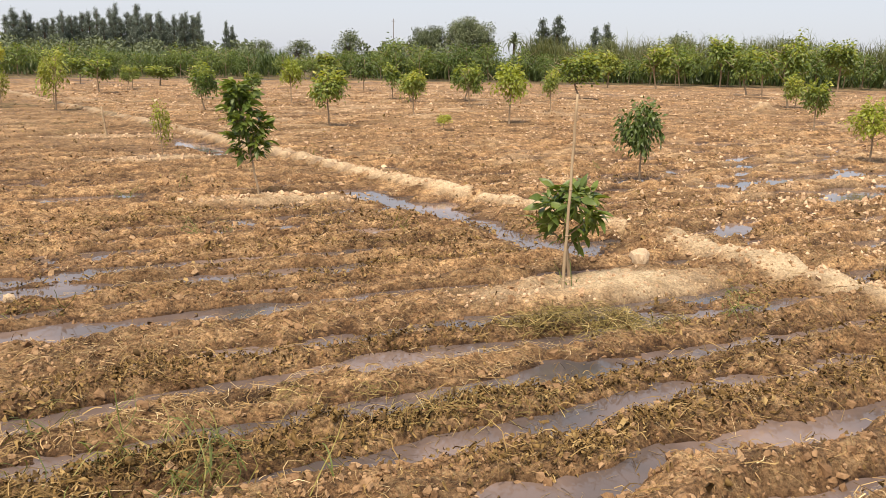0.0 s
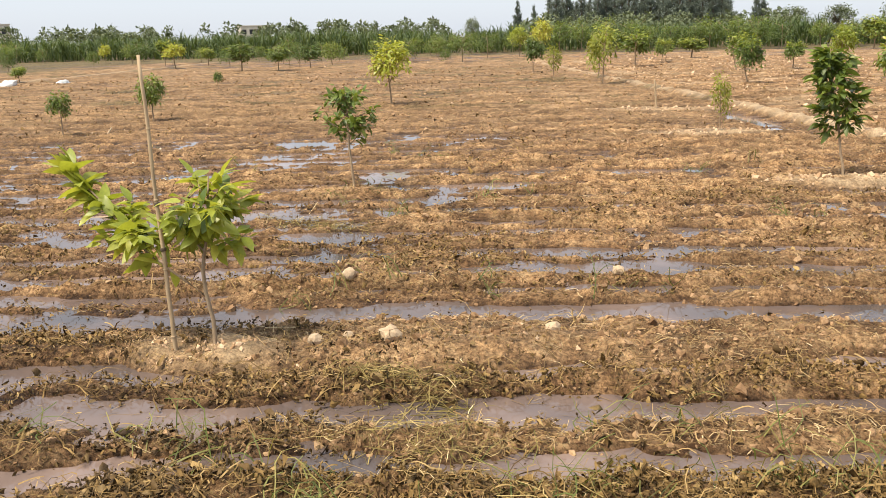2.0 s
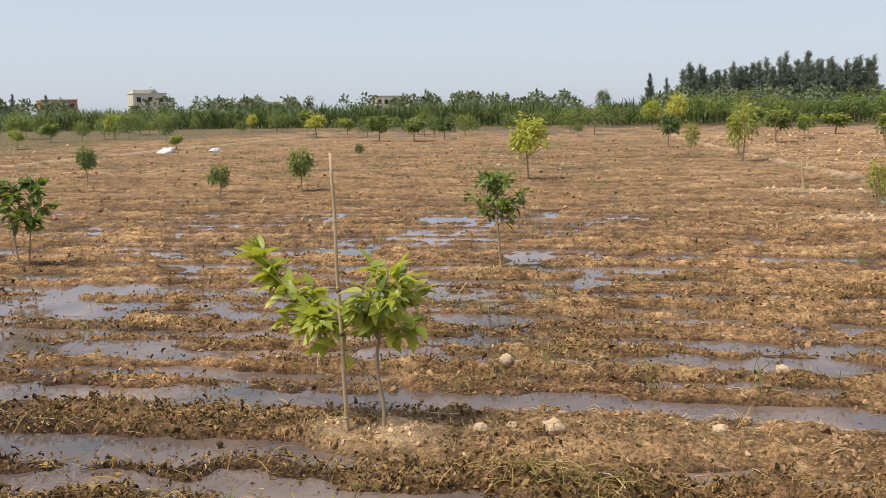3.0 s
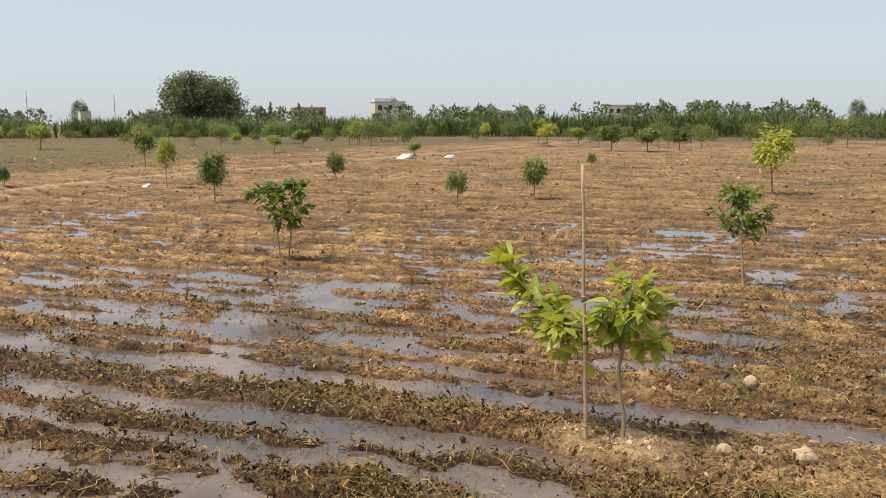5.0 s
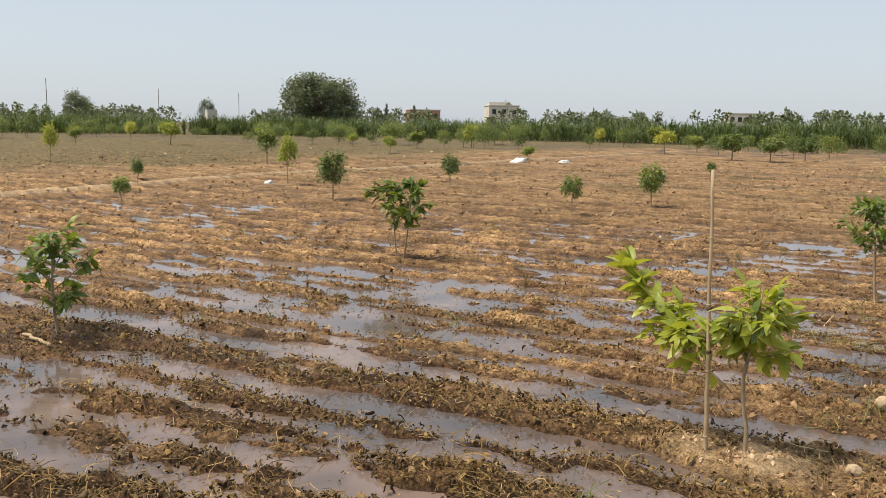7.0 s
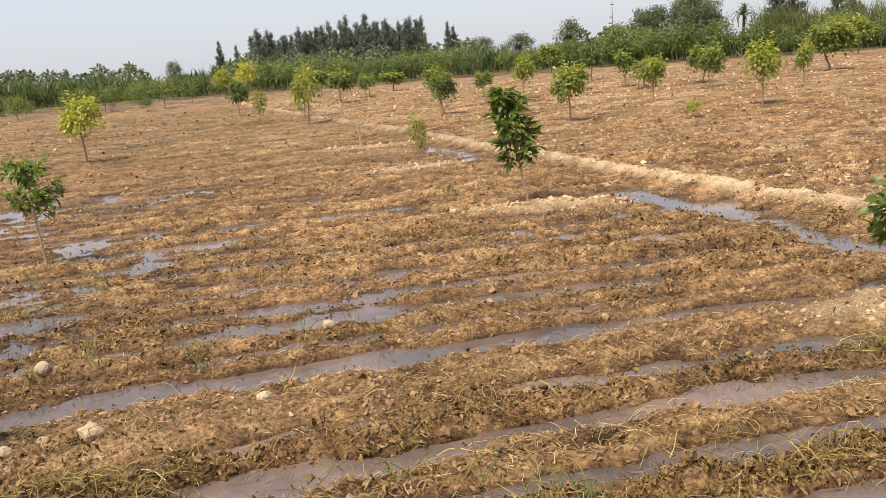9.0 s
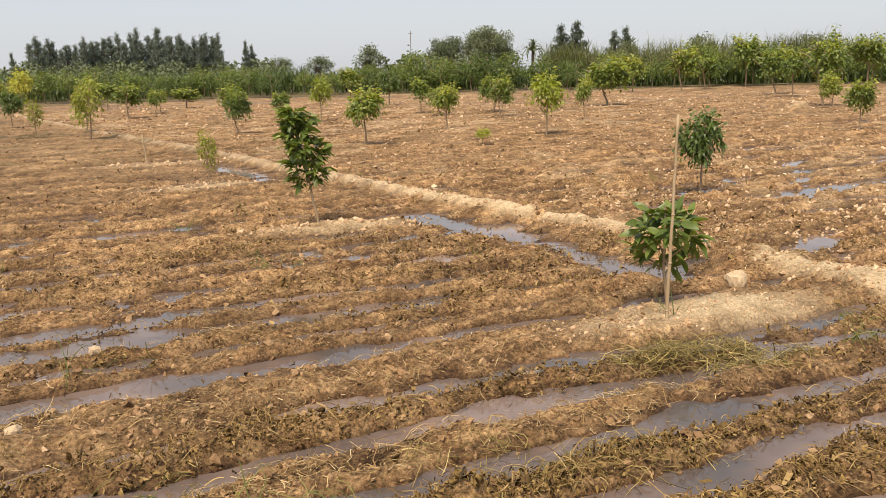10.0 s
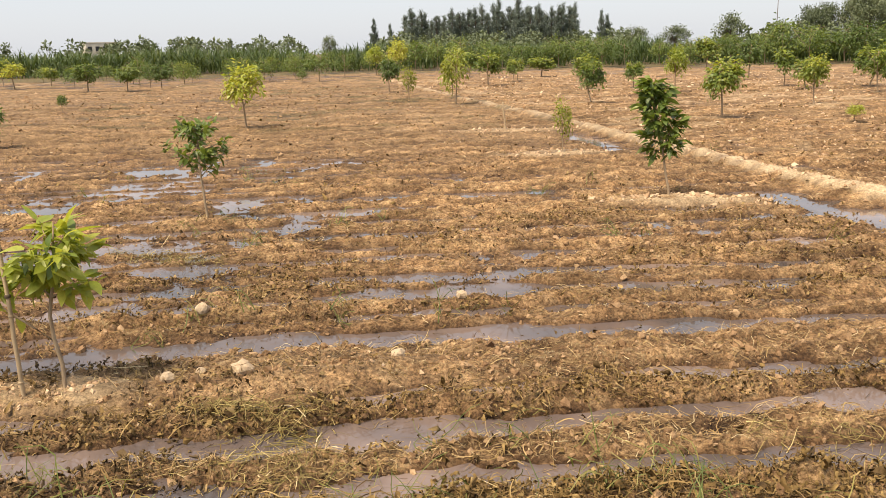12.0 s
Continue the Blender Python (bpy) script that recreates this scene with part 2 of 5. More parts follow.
STONE = material("pale_limestone_clod", plain_nodes((0.38, 0.27, 0.17), (0.60, 0.47, 0.32), 5, 0.95, 0.25))
SACK = material("white_woven_sack", plain_nodes((0.55, 0.58, 0.58), (0.80, 0.81, 0.79), 6, 0.7, 0.2))
WALLPAINT = material("cream_render", plain_nodes((0.50, 0.47, 0.40), (0.68, 0.64, 0.56), 0.8, 0.9, 0.1))
BRICKRED = material("red_brick_walling", plain_nodes((0.34, 0.17, 0.11), (0.48, 0.27, 0.19), 1.2, 0.9, 0.2))
DARKGLASS = material("dark_window_glass", plain_nodes((0.02, 0.022, 0.025), (0.05, 0.05, 0.055), 2.0, 0.15, 0.0))

# ---- ground shape ----
TH = radians(34.6)
CU, SU = math.cos(TH), math.sin(TH)


def vnoise(x, y, seed=0):
    """Smooth lattice noise, 0 to 1."""
    xi, yi = np.floor(x).astype(np.int64), np.floor(y).astype(np.int64)
    fx, fy = x - xi, y - yi
    fx, fy = fx * fx * (3 - 2 * fx), fy * fy * (3 - 2 * fy)

    def h(a, b):
        n = (a * 374761393 + b * 668265263 + seed * 1442695041) & 0xFFFFFFFF
        n = ((n ^ (n >> 13)) * 1274126177) & 0xFFFFFFFF
        n = ((n ^ (n >> 16)) * 2246822519) & 0xFFFFFFFF
        return ((n ^ (n >> 15)) & 0xFFFFFF) / 16777215.0
    a, b, c, d = h(xi, yi), h(xi + 1, yi), h(xi, yi + 1), h(xi + 1, yi + 1)
    return (a * (1 - fx) + b * fx) * (1 - fy) + (c * (1 - fx) + d * fx) * fy


def fbm(x, y, seed=0, octaves=4, gain=0.5):
    total, amp, norm = 0.0, 1.0, 0.0
    for o in range(octaves):
        total = total + amp * vnoise(x * 2 ** o + 11.3 * o, y * 2 ** o - 7.1 * o, seed + o)
        norm += amp
        amp *= gain
    return total / norm


def smooth(a, b, x):
    t = np.clip((x - a) / (b - a), 0, 1)
    return t * t * (3 - 2 * t)


def off_line(x, y, line):
    """Distance from a polyline, signed: positive to the right of its way; and the run along it."""
    best, side, run, gone = np.full(np.shape(x), 1e9), np.zeros(np.shape(x)), np.zeros(np.shape(x)), 0.0
    for (ax, ay), (bx, by) in zip(line, line[1:]):
        dx, dy = bx - ax, by - ay
        n = math.hypot(dx, dy)
        t = np.clip(((x - ax) * dx + (y - ay) * dy) / n ** 2, 0, 1)
        d = np.hypot(x - ax - t * dx, y - ay - t * dy)
        s = np.sign((x - ax) * dy - (y - ay) * dx)
        near = d < best
        best, side, run = np.where(near, d, best), np.where(near, s, side), np.where(near, gone + t * n, run)
        gone += n
    return best, best * side, run


# furrow: offset across the rows, half width, strength
FURROWS = [(1.2, 0.09, 0.9), (1.65, 0.10, 0.9), (2.1, 0.11, 1.0), (2.58, 0.12, 1.1), (3.10, 0.105, 1.15), (3.56, 0.11, 1.15), (4.06, 0.105, 1.2),
           (4.51, 0.12, 1.15), (5.32, 0.155, 1.2), (5.76, 0.07, 0.9), (6.24, 0.13, 1.35), (6.72, 0.09, 1.05), (7.35, 0.13, 1.25), (7.75, 0.08, 1.0), (8.3, 0.14, 1.25), (8.9, 0.11, 1.05), (9.6, 0.12, 1.1), (10.4, 0.12, 1.05)]
ALONG = np.arange(-90, 90, 0.02)                                  # how each furrow deepens and widens along its run


def furrow_run(i, at, half):
    flat_line = np.full(len(ALONG), i * 3.3)
    deep = 0.42 + 1.15 * fbm(ALONG * 0.9 + 31.7 * i, flat_line, 40 + i, 3)
    if at > 5.0:
        deep = (0.62 + 0.7 * fbm(ALONG * 1.1 + 31.7 * i, flat_line, 40 + i, 3)) * (1 + 0.12 * smooth(1.5, -0.5, ALONG))
    edge = half * (1.1 if at > 5.0 else 1.0) * (1 - (0.34 if at < 5.5 else 0.18) * smooth(1.0, 2.2, ALONG) * (5 < at < 8)) * (0.68 + 0.68 * vnoise(ALONG * 2.1, np.full(len(ALONG), 5.5 * i), 70 + i))
    return np.clip(deep, 0, 1.15), edge


RUNS = [furrow_run(i, at, half) for i, (at, half, _) in enumerate(FURROWS)]
BUND = [(8.5, -1.5), (3.2, 6.1), (2.5, 7.2), (2.05, 8.1), (1.2, 9.3), (-0.48, 11.46), (-2.37, 14.07), (-6.87, 20.51), (-11.46, 26.68), (-21.7, 41.37)]
FARBUND = [(-16, -8), (-22.54, 1.52), (-25.14, 4.6), (-27.98, 8.55), (-29.49, 11.77), (-35.07, 20.28), (-42.45, 32.36), (-52.99, 48.59), (-64.94, 68.04)]
CHANNEL = [(1.9, 7.0), (0.95, 8.0), (0.4, 9.0), (-0.62, 10.28), (-1.96, 12.19), (-3.75, 14.82), (-5.16, 17.06), (-7.98, 21.08)]


def rows_of(x, y):
    u, v = CU * x + SU * y, -SU * x + CU * y
    bend = 0.125 * np.where(u > 0.6, (u - 0.6) ** 2 / (np.abs(u - 0.6) + 0.8), 0) * (1 - 0.6 * smooth(5.5, 8.5, v))
    return u, v, v + bend + 0.14 * (fbm(u * 0.55, v * 0.7, 5, 3) - 0.5) + (0.24 - 0.13 * smooth(8, 13, v)) * (fbm(u * 1.9, v * 2.2, 8, 4, 0.6) - 0.5)


def terrain(x, y):
    """Height of the field, and its masks: dry, damp, weedy, dark litter."""
    u, v, w = rows_of(x, y)
    far = np.hypot(x, y)
    flat = smooth(95, 70, far)                                   # furrows die out at the field's edge
    dip = np.zeros(np.shape(x))
    for (at, _, strength), (deep, edge) in zip(FURROWS, RUNS):
        dip = np.maximum(dip, np.exp(-np.abs((w - at) / np.interp(u, ALONG, edge)) ** 2.6) * strength * np.interp(u, ALONG, deep))
    k = (w - 11.0) / 0.45
    cell = np.floor(k)
    along = 0.62 + 0.75 * fbm(u * 0.45 + cell * 17.3, cell * 2.7, 90, 3)
    later = np.exp(-np.abs((k - cell - 0.5) * 0.45 / 0.12) ** 2.4) * np.clip(along, 0, 1.1)
    dip = np.where(w > 10.7, later * 0.92, dip)
    dam = smooth(0.53, 0.62, fbm(u * 2.0, w * 1.7, 95, 3))            # soil fallen across the furrows
    dip = dip * (1 - 0.7 * dam * np.maximum(smooth(5.3, 6.0, v), 0.8 * smooth(0.9, -0.4, u) * smooth(4.4, 3.6, v)))
    b_dist, b_side, b_run = off_line(x, y, BUND)
    f_dist, f_side, _ = off_line(x, y, FARBUND)
    c_dist, _, c_run = off_line(x, y, CHANNEL)
    beyond = smooth(0.0, 0.6, b_side)                             # the plot past the near bund
    past = smooth(0.3, -0.8, f_side)                              # the plot past the far bund
    left = smooth(1.5, -4.5, u) * smooth(19, 13, v)             # the flooded end of the rows
    wet = 0.70 * left + 0.95 * np.exp(-((u - 5.0) / 0.75) ** 2 - ((v - 3.55) / 0.5) ** 2) + 0.38 * np.exp(-((u + 1.3) / 1.9) ** 2 - ((v - 3.1) / 0.95) ** 2) + 1.1 * np.exp(-((u + 4.4) / 2.4) ** 2 - ((v - 3.6) / 1.4) ** 2) + 0.15 * np.exp(-((u + 7.5) / 4.0) ** 2 - ((v - 7.0) / 3.2) ** 2) \
        + 0.12 * np.exp(-((u + 1.2) / 1.8) ** 2 - ((v - 8.4) / 1.2) ** 2)
    patch = fbm(u * 0.16, v * 0.35, 120, 3)
    rise = 0.026 * smooth(13.0, 22.0, v) * (1 - 1.35 * smooth(0.46, 0.60, patch)) * (1 - 0.6 * smooth(0, -9, u)) + 0.022 * smooth(0.4, 0.7, fbm(u * 0.35, v * 0.6, 130, 3))
    rise = rise + beyond * (0.002 - 0.062 * smooth(0.52, 0.64, fbm(u * 1.3, v * 2.8, 133, 4, 0.6)) * smooth(17, 9, v)) + past * 0.08
    rough = (0.009 + 0.010 * smooth(0.5, -2.0, u) * smooth(5.0, 6.5, v) + 0.010 * smooth(9, 14, v)) * np.sin(2 * np.pi * w / 0.23 + 5 * fbm(u * 0.8, w * 0.8, 146, 2)) + 0.085 * (fbm(u * 1.5, w * 3.4, 145, 3) - 0.5) + 0.068 * (fbm(x * 4.5, y * 4.5, 140, 4, 0.6) - 0.5) + 0.045 * (fbm(u * 5.5, w * 9.0, 149, 3, 0.6) - 0.5) + 0.050 * (fbm(x * 13, y * 13, 150, 3, 0.7) - 0.5)
    cut = smooth(0.46, 0.60, fbm(u * 1.0, w * 1.6, 147, 3))       # gaps where ridges are washed away
    h = 0.058 - 0.034 * np.minimum(wet, 1.15) * (1 + 0.5 * cut) - (0.014 + 0.018 * smooth(0.40, 0.54, fbm(u * 0.45, v * 0.8, 148, 3)) + 0.006 * smooth(2, 0, u)) * (1 - 0.65 * smooth(-1.5, -4, u)) * smooth(5.2, 6.2, v) * smooth(17, 12.5, v) * smooth(5.5, 3.5, u) + rise - (0.106 + 0.012 * smooth(4.9, 5.6, v) - 0.03 * smooth(15, 19, v)) * dip - 0.007 * smooth(5.4, 6.4, v) * smooth(19, 14, v) * smooth(2.0, -1.5, u) * (1 - 0.35 * past) * (1 - 0.42 * beyond)
    h = h - 0.014 * np.exp(-((u + 3.4) / 2.3) ** 2 - ((v - 7.2) / 1.7) ** 2) + 0.013 * np.exp(-((u + 0.6) / 1.7) ** 2 - ((v - 10.6) / 1.2) ** 2)
    h = h * flat + 0.10 * (1 - flat) + rough * (1.2 - 0.35 * np.clip(dip, 0, 1)) * (0.5 + 0.5 * flat) * (1 - 0.25 * smooth(11, 18, v) + 0.4 * smooth(4.6, 3.6, v) * smooth(1.5, 0, u))
    # feeder channel beside the bund
    open_ = np.maximum(smooth(0.2, 0.8, c_run) * smooth(5.4, 4.4, c_run), smooth(9.0, 9.6, c_run) * smooth(12.9, 12.3, c_run))
    open_ = np.maximum(open_, 0.9 * smooth(0.60, 0.72, vnoise(c_run * 0.9 + 2.2, c_run * 0 + 0.5, 170)) * smooth(16, 12, c_run))
    chan = np.exp(-np.abs(c_dist / (0.20 + 0.16 * vnoise(c_run * 1.3, c_run * 0, 171) + 0.10 * smooth(4.0, 2.0, c_run))) ** 2.5) * open_
    h = h * (1 - chan) + chan * (-0.022 + 0.6 * rough)
    # bunds
    bw = 0.21 * (0.65 + 0.7 * fbm(b_run * 1.6, b_run * 0, 180, 3, 0.7))
    bw = bw * (1 - 0.25 * smooth(9, 12, b_run))
    bank = np.exp(-(b_dist / bw) ** 4) * smooth(0.15, 0.42, vnoise(b_run * 0.8 + 3.1, b_run * 0, 183) + 0.20 + 0.4 * smooth(17, 13, b_run))
    h = h * (1 - bank * 0.7) + bank * (0.115 + 0.02 * vnoise(b_run * 3, b_run * 0, 181) + 0.10 * (fbm(x * 5, y * 5, 182, 4, 0.6) - 0.5))
    fbank = np.exp(-(f_dist / 0.24) ** 4)
    ditch = np.exp(-((f_side + 0.8) / 0.35) ** 2)
    h = h * (1 - fbank * 0.7) + fbank * 0.12 - 0.09 * ditch
    dry = np.maximum(bank * smooth(0.34, 0.54, fbm(x * 2.6, y * 2.6, 190, 4, 0.6) + 0.08), 0.75 * fbank)
    # loose earth heaped at plants: place, radii, heading, height, dryness
    for (mx, my), (ra, rb), turn, up, tan in HEAPS:
        c, s = math.cos(turn), math.sin(turn)
        a, b = (x - mx) * c + (y - my) * s, -(x - mx) * s + (y - my) * c
        lump = np.exp(-(np.hypot(a / ra, b / rb) * (0.85 + 0.35 * fbm(x * 3, y * 3, 200, 2))) ** 3.2)
        h = h * (1 - 0.8 * lump) + lump * (up + 0.5 * rough)
        dry = np.maximum(dry, lump * tan * smooth(0.20, 0.42, fbm(x * 3.1, y * 3.1, 205, 3) + 0.08))
    # pale crust flecks on the far ground
    crust = smooth(0.57, 0.68, fbm(x * 1.1, y * 1.1, 210, 4, 0.6)) * (0.16 * smooth(12, 25, v) + 0.25 * beyond)
    dry = np.clip(np.maximum(dry, crust), 0, 1)
    soaked = smooth(-0.8, -3.2, u) * smooth(6.2, 4.6, v)            # the wet end of the near rows
    damp = np.clip(0.85 * np.clip(dip, 0, 1) * smooth(10, 12, v) + np.exp(-np.clip(h - 0.004, 0, 1) / 0.015) + soaked * smooth(0.36, 0.50, fbm(u * 0.8, w * 2.2, 240, 3)), 0, 1)
    weedy = past * (0.45 + 0.55 * smooth(0.40, 0.60, fbm(x * 0.12, y * 0.3, 220, 3))) * smooth(-2, -12, f_side) + 0.9 * smooth(66, 78, far)
    weedy = np.clip(weedy + 0.42 * smooth(8, 19, v) * (1 - beyond * 0.6) + 0.35 * smooth(0.62, 0.72, fbm(u * 0.5, v * 1.6, 230, 3)) * smooth(14, 22, v), 0, 0.9)
    litter = np.exp(-((w - 4.28) / 0.16) ** 4) + np.exp(-((w - 3.33) / 0.15) ** 4) + np.exp(-((w - 2.84) / 0.14) ** 4) * smooth(2.0, 3.0, u) \
        + np.exp(-((w - 7.0) / 0.5) ** 4) * smooth(2.0, -1.0, u) * 0.8 + np.exp(-((w - 4.9) / 0.3) ** 4) * smooth(-1.5, -3.0, u) + 0.5 * np.minimum(wet, 1) + 0.8 * soaked + 0.75 * smooth(0.50, 0.60, fbm(u * 0.7, w * 2.8, 260, 3)) * smooth(5.4, 6.0, w)
    return h, dry, damp, weedy, np.clip(litter, 0, 1)


LEVEL = -0.045        # the water's surface; heights of the field are over it
# loose heaps at the plants and stakes
HEAPS = [((1.42, 6.32), (0.72, 0.33), 0.35, 0.08, 1.0),
         ((0.75, 6.0), (0.5, 0.22), 0.3, 0.062, 0.5), ((-1.7, 9.87), (0.74, 0.28), 0.4, 0.07, 0.7), ((-3.55, 3.3), (0.42, 0.22), 0.55, 0.07, 0.55), ((-2.6, 3.95), (1.0, 0.26), 0.6, 0.075, 0.1), ((-5.95, 7.25), (0.5, 0.25), 0.6, 0.065, 0.1), ((-4.34, 13.67), (0.9, 0.3), 0.5, 0.07, 0.8), ((-6.51, 17.04), (1.3, 0.3), 0.4, 0.07, 0.6), ((-7.56, 0.36), (0.6, 0.3), 0.7, 0.06, 0.0),
         ((-10.3, 4.31), (0.95, 0.26), 0.65, 0.065, 0.0),
         ((-13.77, 9.15), (0.66, 0.33), 0.6, 0.065, 0.0),
         ((10.47, 31.32), (0.41, 0.32), 0.0, 0.4, 0.9)]


def height_at(x, y):
    return LEVEL + float(terrain(np.array([float(x)]), np.array([float(y)]))[0][0])


def spread(lo, hi, step, first, growth, far_first, end):
    """Grid lines: fine from lo to hi, slowly coarser to `far_first` past them, then quickly to the end."""
    mid = list(np.arange(lo, hi, step))

    def out(limit):
        offs, gap, at = [], first, 0.0
        while at < limit:
            gap = gap * growth if at < far_first else gap * 1.16
            at += gap
            offs.append(at)
        return offs
    a, b = out(end), out(end)
    return np.array([lo - o for o in reversed(a)] + mid + [mid[-1] + o for o in b])


def mesh_from(name, verts, faces, mats=(), flat=True, attributes=()):
    """A mesh of triangles or quads from arrays."""
    me = bpy.data.meshes.new(name)
    faces = np.asarray(faces, dtype=np.int32)
    n, k = faces.shape
    me.vertices.add(len(verts))
    me.vertices.foreach_set("co", np.asarray(verts, dtype=np.float32).ravel())
    me.loops.add(n * k)
    me.loops.foreach_set("vertex_index", faces.ravel())
    me.polygons.add(n)
    me.polygons.foreach_set("loop_start", np.arange(0, n * k, k, dtype=np.int32))
    me.polygons.foreach_set("use_smooth", np.full(n, not flat, dtype=bool))
    me.update(calc_edges=True)
    for key, values in attributes:
        me.attributes.new(key, "FLOAT", "POINT").data.foreach_set("value", np.asarray(values, dtype=np.float32))
    for m in mats:
        me.materials.append(m)
    return me


us = spread(-6.0, 4.6, 0.034, 0.034, 1.016, 48, 3500)
vs_ = spread(2.2, 9.5, 0.025, 0.025, 1.0078, 42, 3500)
vs_ = vs_[(vs_ > -70) & ((vs_ > 1.2) | (np.arange(len(vs_)) % 8 == 0))]
GU, GV = np.meshgrid(us, vs_)
gx, gy = (CU * GU - SU * GV).ravel(), (SU * GU + CU * GV).ravel()
FIELD = terrain(gx, gy)
idx = np.arange(len(gx)).reshape(GU.shape)
quads = np.stack([idx[:-1, :-1], idx[:-1, 1:], idx[1:, 1:], idx[1:, :-1]], -1).reshape(-1, 4)
ground = new("ground", mesh_from("ground", np.stack([gx, gy, FIELD[0] + LEVEL], 1), quads, [SOIL], False, [("dry", FIELD[1]), ("damp", FIELD[2]), ("weedy", FIELD[3])]))
tagged(ground, "ploughed red-brown clay field with low ridges and furrows", "ground", kind="structure")
FIELD = [a.reshape(GU.shape) for a in FIELD]


def surface(x, y):
    """The field's height and masks, read off the ground's own grid."""
    u, v = CU * x + SU * y, -SU * x + CU * y
    i, j = np.clip(np.searchsorted(us, u) - 1, 0, len(us) - 2), np.clip(np.searchsorted(vs_, v) - 1, 0, len(vs_) - 2)
    p, q = np.clip((u - us[i]) / (us[i + 1] - us[i]), 0, 1), np.clip((v - vs_[j]) / (vs_[j + 1] - vs_[j]), 0, 1)
    return [(a[j, i] * (1 - p) + a[j, i + 1] * p) * (1 - q) + (a[j + 1, i] * (1 - p) + a[j + 1, i + 1] * p) * q for a in FIELD]


bm = bmesh.new()
bmesh.ops.create_grid(bm, x_segments=8, y_segments=8, size=1.0)
bmesh.ops.transform(bm, matrix=pose(-10, 22, LEVEL) @ Matrix.Diagonal((46, 30, 1, 1)), verts=bm.verts)
me = bpy.data.meshes.new("water")
bm.to_mesh(me)
bm.free()
me.materials.append(WATER)
tagged(new("water", me), "still muddy irrigation water lying in the furrows", "water", kind="structure")

# ---- scattering ----


def turns(yaw, pitch, roll):
    """Rotation matrices, roll about x, then pitch about y, then yaw about z."""
    cy, sy, cp, sp, cr, sr = np.cos(yaw), np.sin(yaw), np.cos(pitch), np.sin(pitch), np.cos(roll), np.sin(roll)
    return np.stack([np.stack([cy * cp, cy * sp * sr - sy * cr, cy * sp * cr + sy * sr], -1),
                     np.stack([sy * cp, sy * sp * sr + cy * cr, sy * sp * cr - cy * sr], -1),
                     np.stack([-sp, cp * sr, cp * cr], -1)], -2)


def strewn(shape_v, shape_f, mats3, scales, places):
    """Many copies of one small shape, as the arrays of one mesh."""
    v = np.einsum("nij,nkj->nki", mats3, np.asarray(shape_v)[None] * scales[:, None, :]) + places[:, None, :]
    n, k = v.shape[:2]
    f = (np.asarray(shape_f)[None] + (np.arange(n) * k)[:, None, None]).reshape(-1, len(shape_f[0]))
    return v.reshape(-1, 3), f


rng = np.random.default_rng(7)
LEAF_V = [(0, 0, 0), (0.3, 0.36, 0.02), (0.3, 0, 0.10), (0.3, -0.36, 0.02), (0.68, 0.38, -0.05), (0.68, 0, 0.06), (0.68, -0.38, -0.05), (1, 0, -0.16)]
LEAF_F = [(0, 2, 1), (0, 3, 2), (1, 2, 5), (1, 5, 4), (2, 3, 6), (2, 6, 5), (4, 5, 7), (5, 6, 7)]
BLADE_V = [(0, 0.5, 0), (0, -0.5, 0), (0.4, 0.45, 0.10), (0.4, -0.45, 0.10), (0.75, 0.3, 0.05), (0.75, -0.3, 0.05), (1, 0, -0.1)]
BLADE_F = [(0, 1, 3), (0, 3, 2), (2, 3, 5), (2, 5, 4), (4, 5, 6)]
STRAW_V = [(-0.5, 0.5, -0.03), (-0.5, -0.5, -0.03), (0, 0.5, 0.05), (0, -0.5, 0.05), (0.5, 0.3, -0.04), (0.5, -0.3, -0.04)]
STRAW_F = [(0, 1, 3), (0, 3, 2), (2, 3, 5), (2, 5, 4)]
CRUMBS = []
for seed in range(5):
    jit = np.random.default_rng(400 + seed)
    CRUMBS.append((np.array([(1, 0, 0), (0, 1, 0), (-1, 0, 0), (0, -1, 0), (0, 0, 1), (0, 0, -1.0)]) + jit.uniform(-0.3, 0.3, (6, 3)),
                   [(0, 1, 4), (1, 2, 4), (2, 3, 4), (3, 0, 4), (1, 0, 5), (2, 1, 5), (3, 2, 5), (0, 3, 5)]))
PEBBLES = []
for seed in range(5):
    jit = np.random.default_rng(440 + seed)
    bm = bmesh.new()
    bmesh.ops.create_icosphere(bm, subdivisions=1, radius=1.0)
    PEBBLES.append((np.array([tuple(v.co) for v in bm.verts]) * jit.uniform(0.62, 1.25, (len(bm.verts), 1)) + jit.uniform(-0.22, 0.22, (len(bm.verts), 3)), [tuple(v.index for v in f.verts) for f in bm.faces]))
    bm.free()
CURLS = []
for seed in range(7):
    jit = np.random.default_rng(420 + seed)
    CURLS.append((np.array(LEAF_V) + jit.uniform(-1, 1, (8, 3)) * (0.16, 0.22, 0.55), LEAF_F))


def mixed_shapes(shapes, m, sc, pl):
    """Strewn copies of several shapes in turn."""
    out = []
    for i, (v, f) in enumerate(shapes):
        if len(m[i::len(shapes)]):
            out.append(strewn(v, f, m[i::len(shapes)], sc[i::len(shapes)], pl[i::len(shapes)]))
    base, vs, fs = 0, [], []
    for v, f in out:
        vs.append(v)
        fs.append(f + base)
        base += len(v)
    return np.concatenate(vs), np.concatenate(fs)


def field_points(n, near, far, angle=(-48, 100), power=1.0):
    """Random points on the field in a sector round the camera's stand, with the ground's values there."""
    r = near * (far / near) ** (rng.random(n) ** power)
    a = np.radians(rng.uniform(*angle, n))
    x, y = -0.4 - r * np.sin(a), 0.5 + r * np.cos(a)
    return (x, y, r, *surface(x, y))


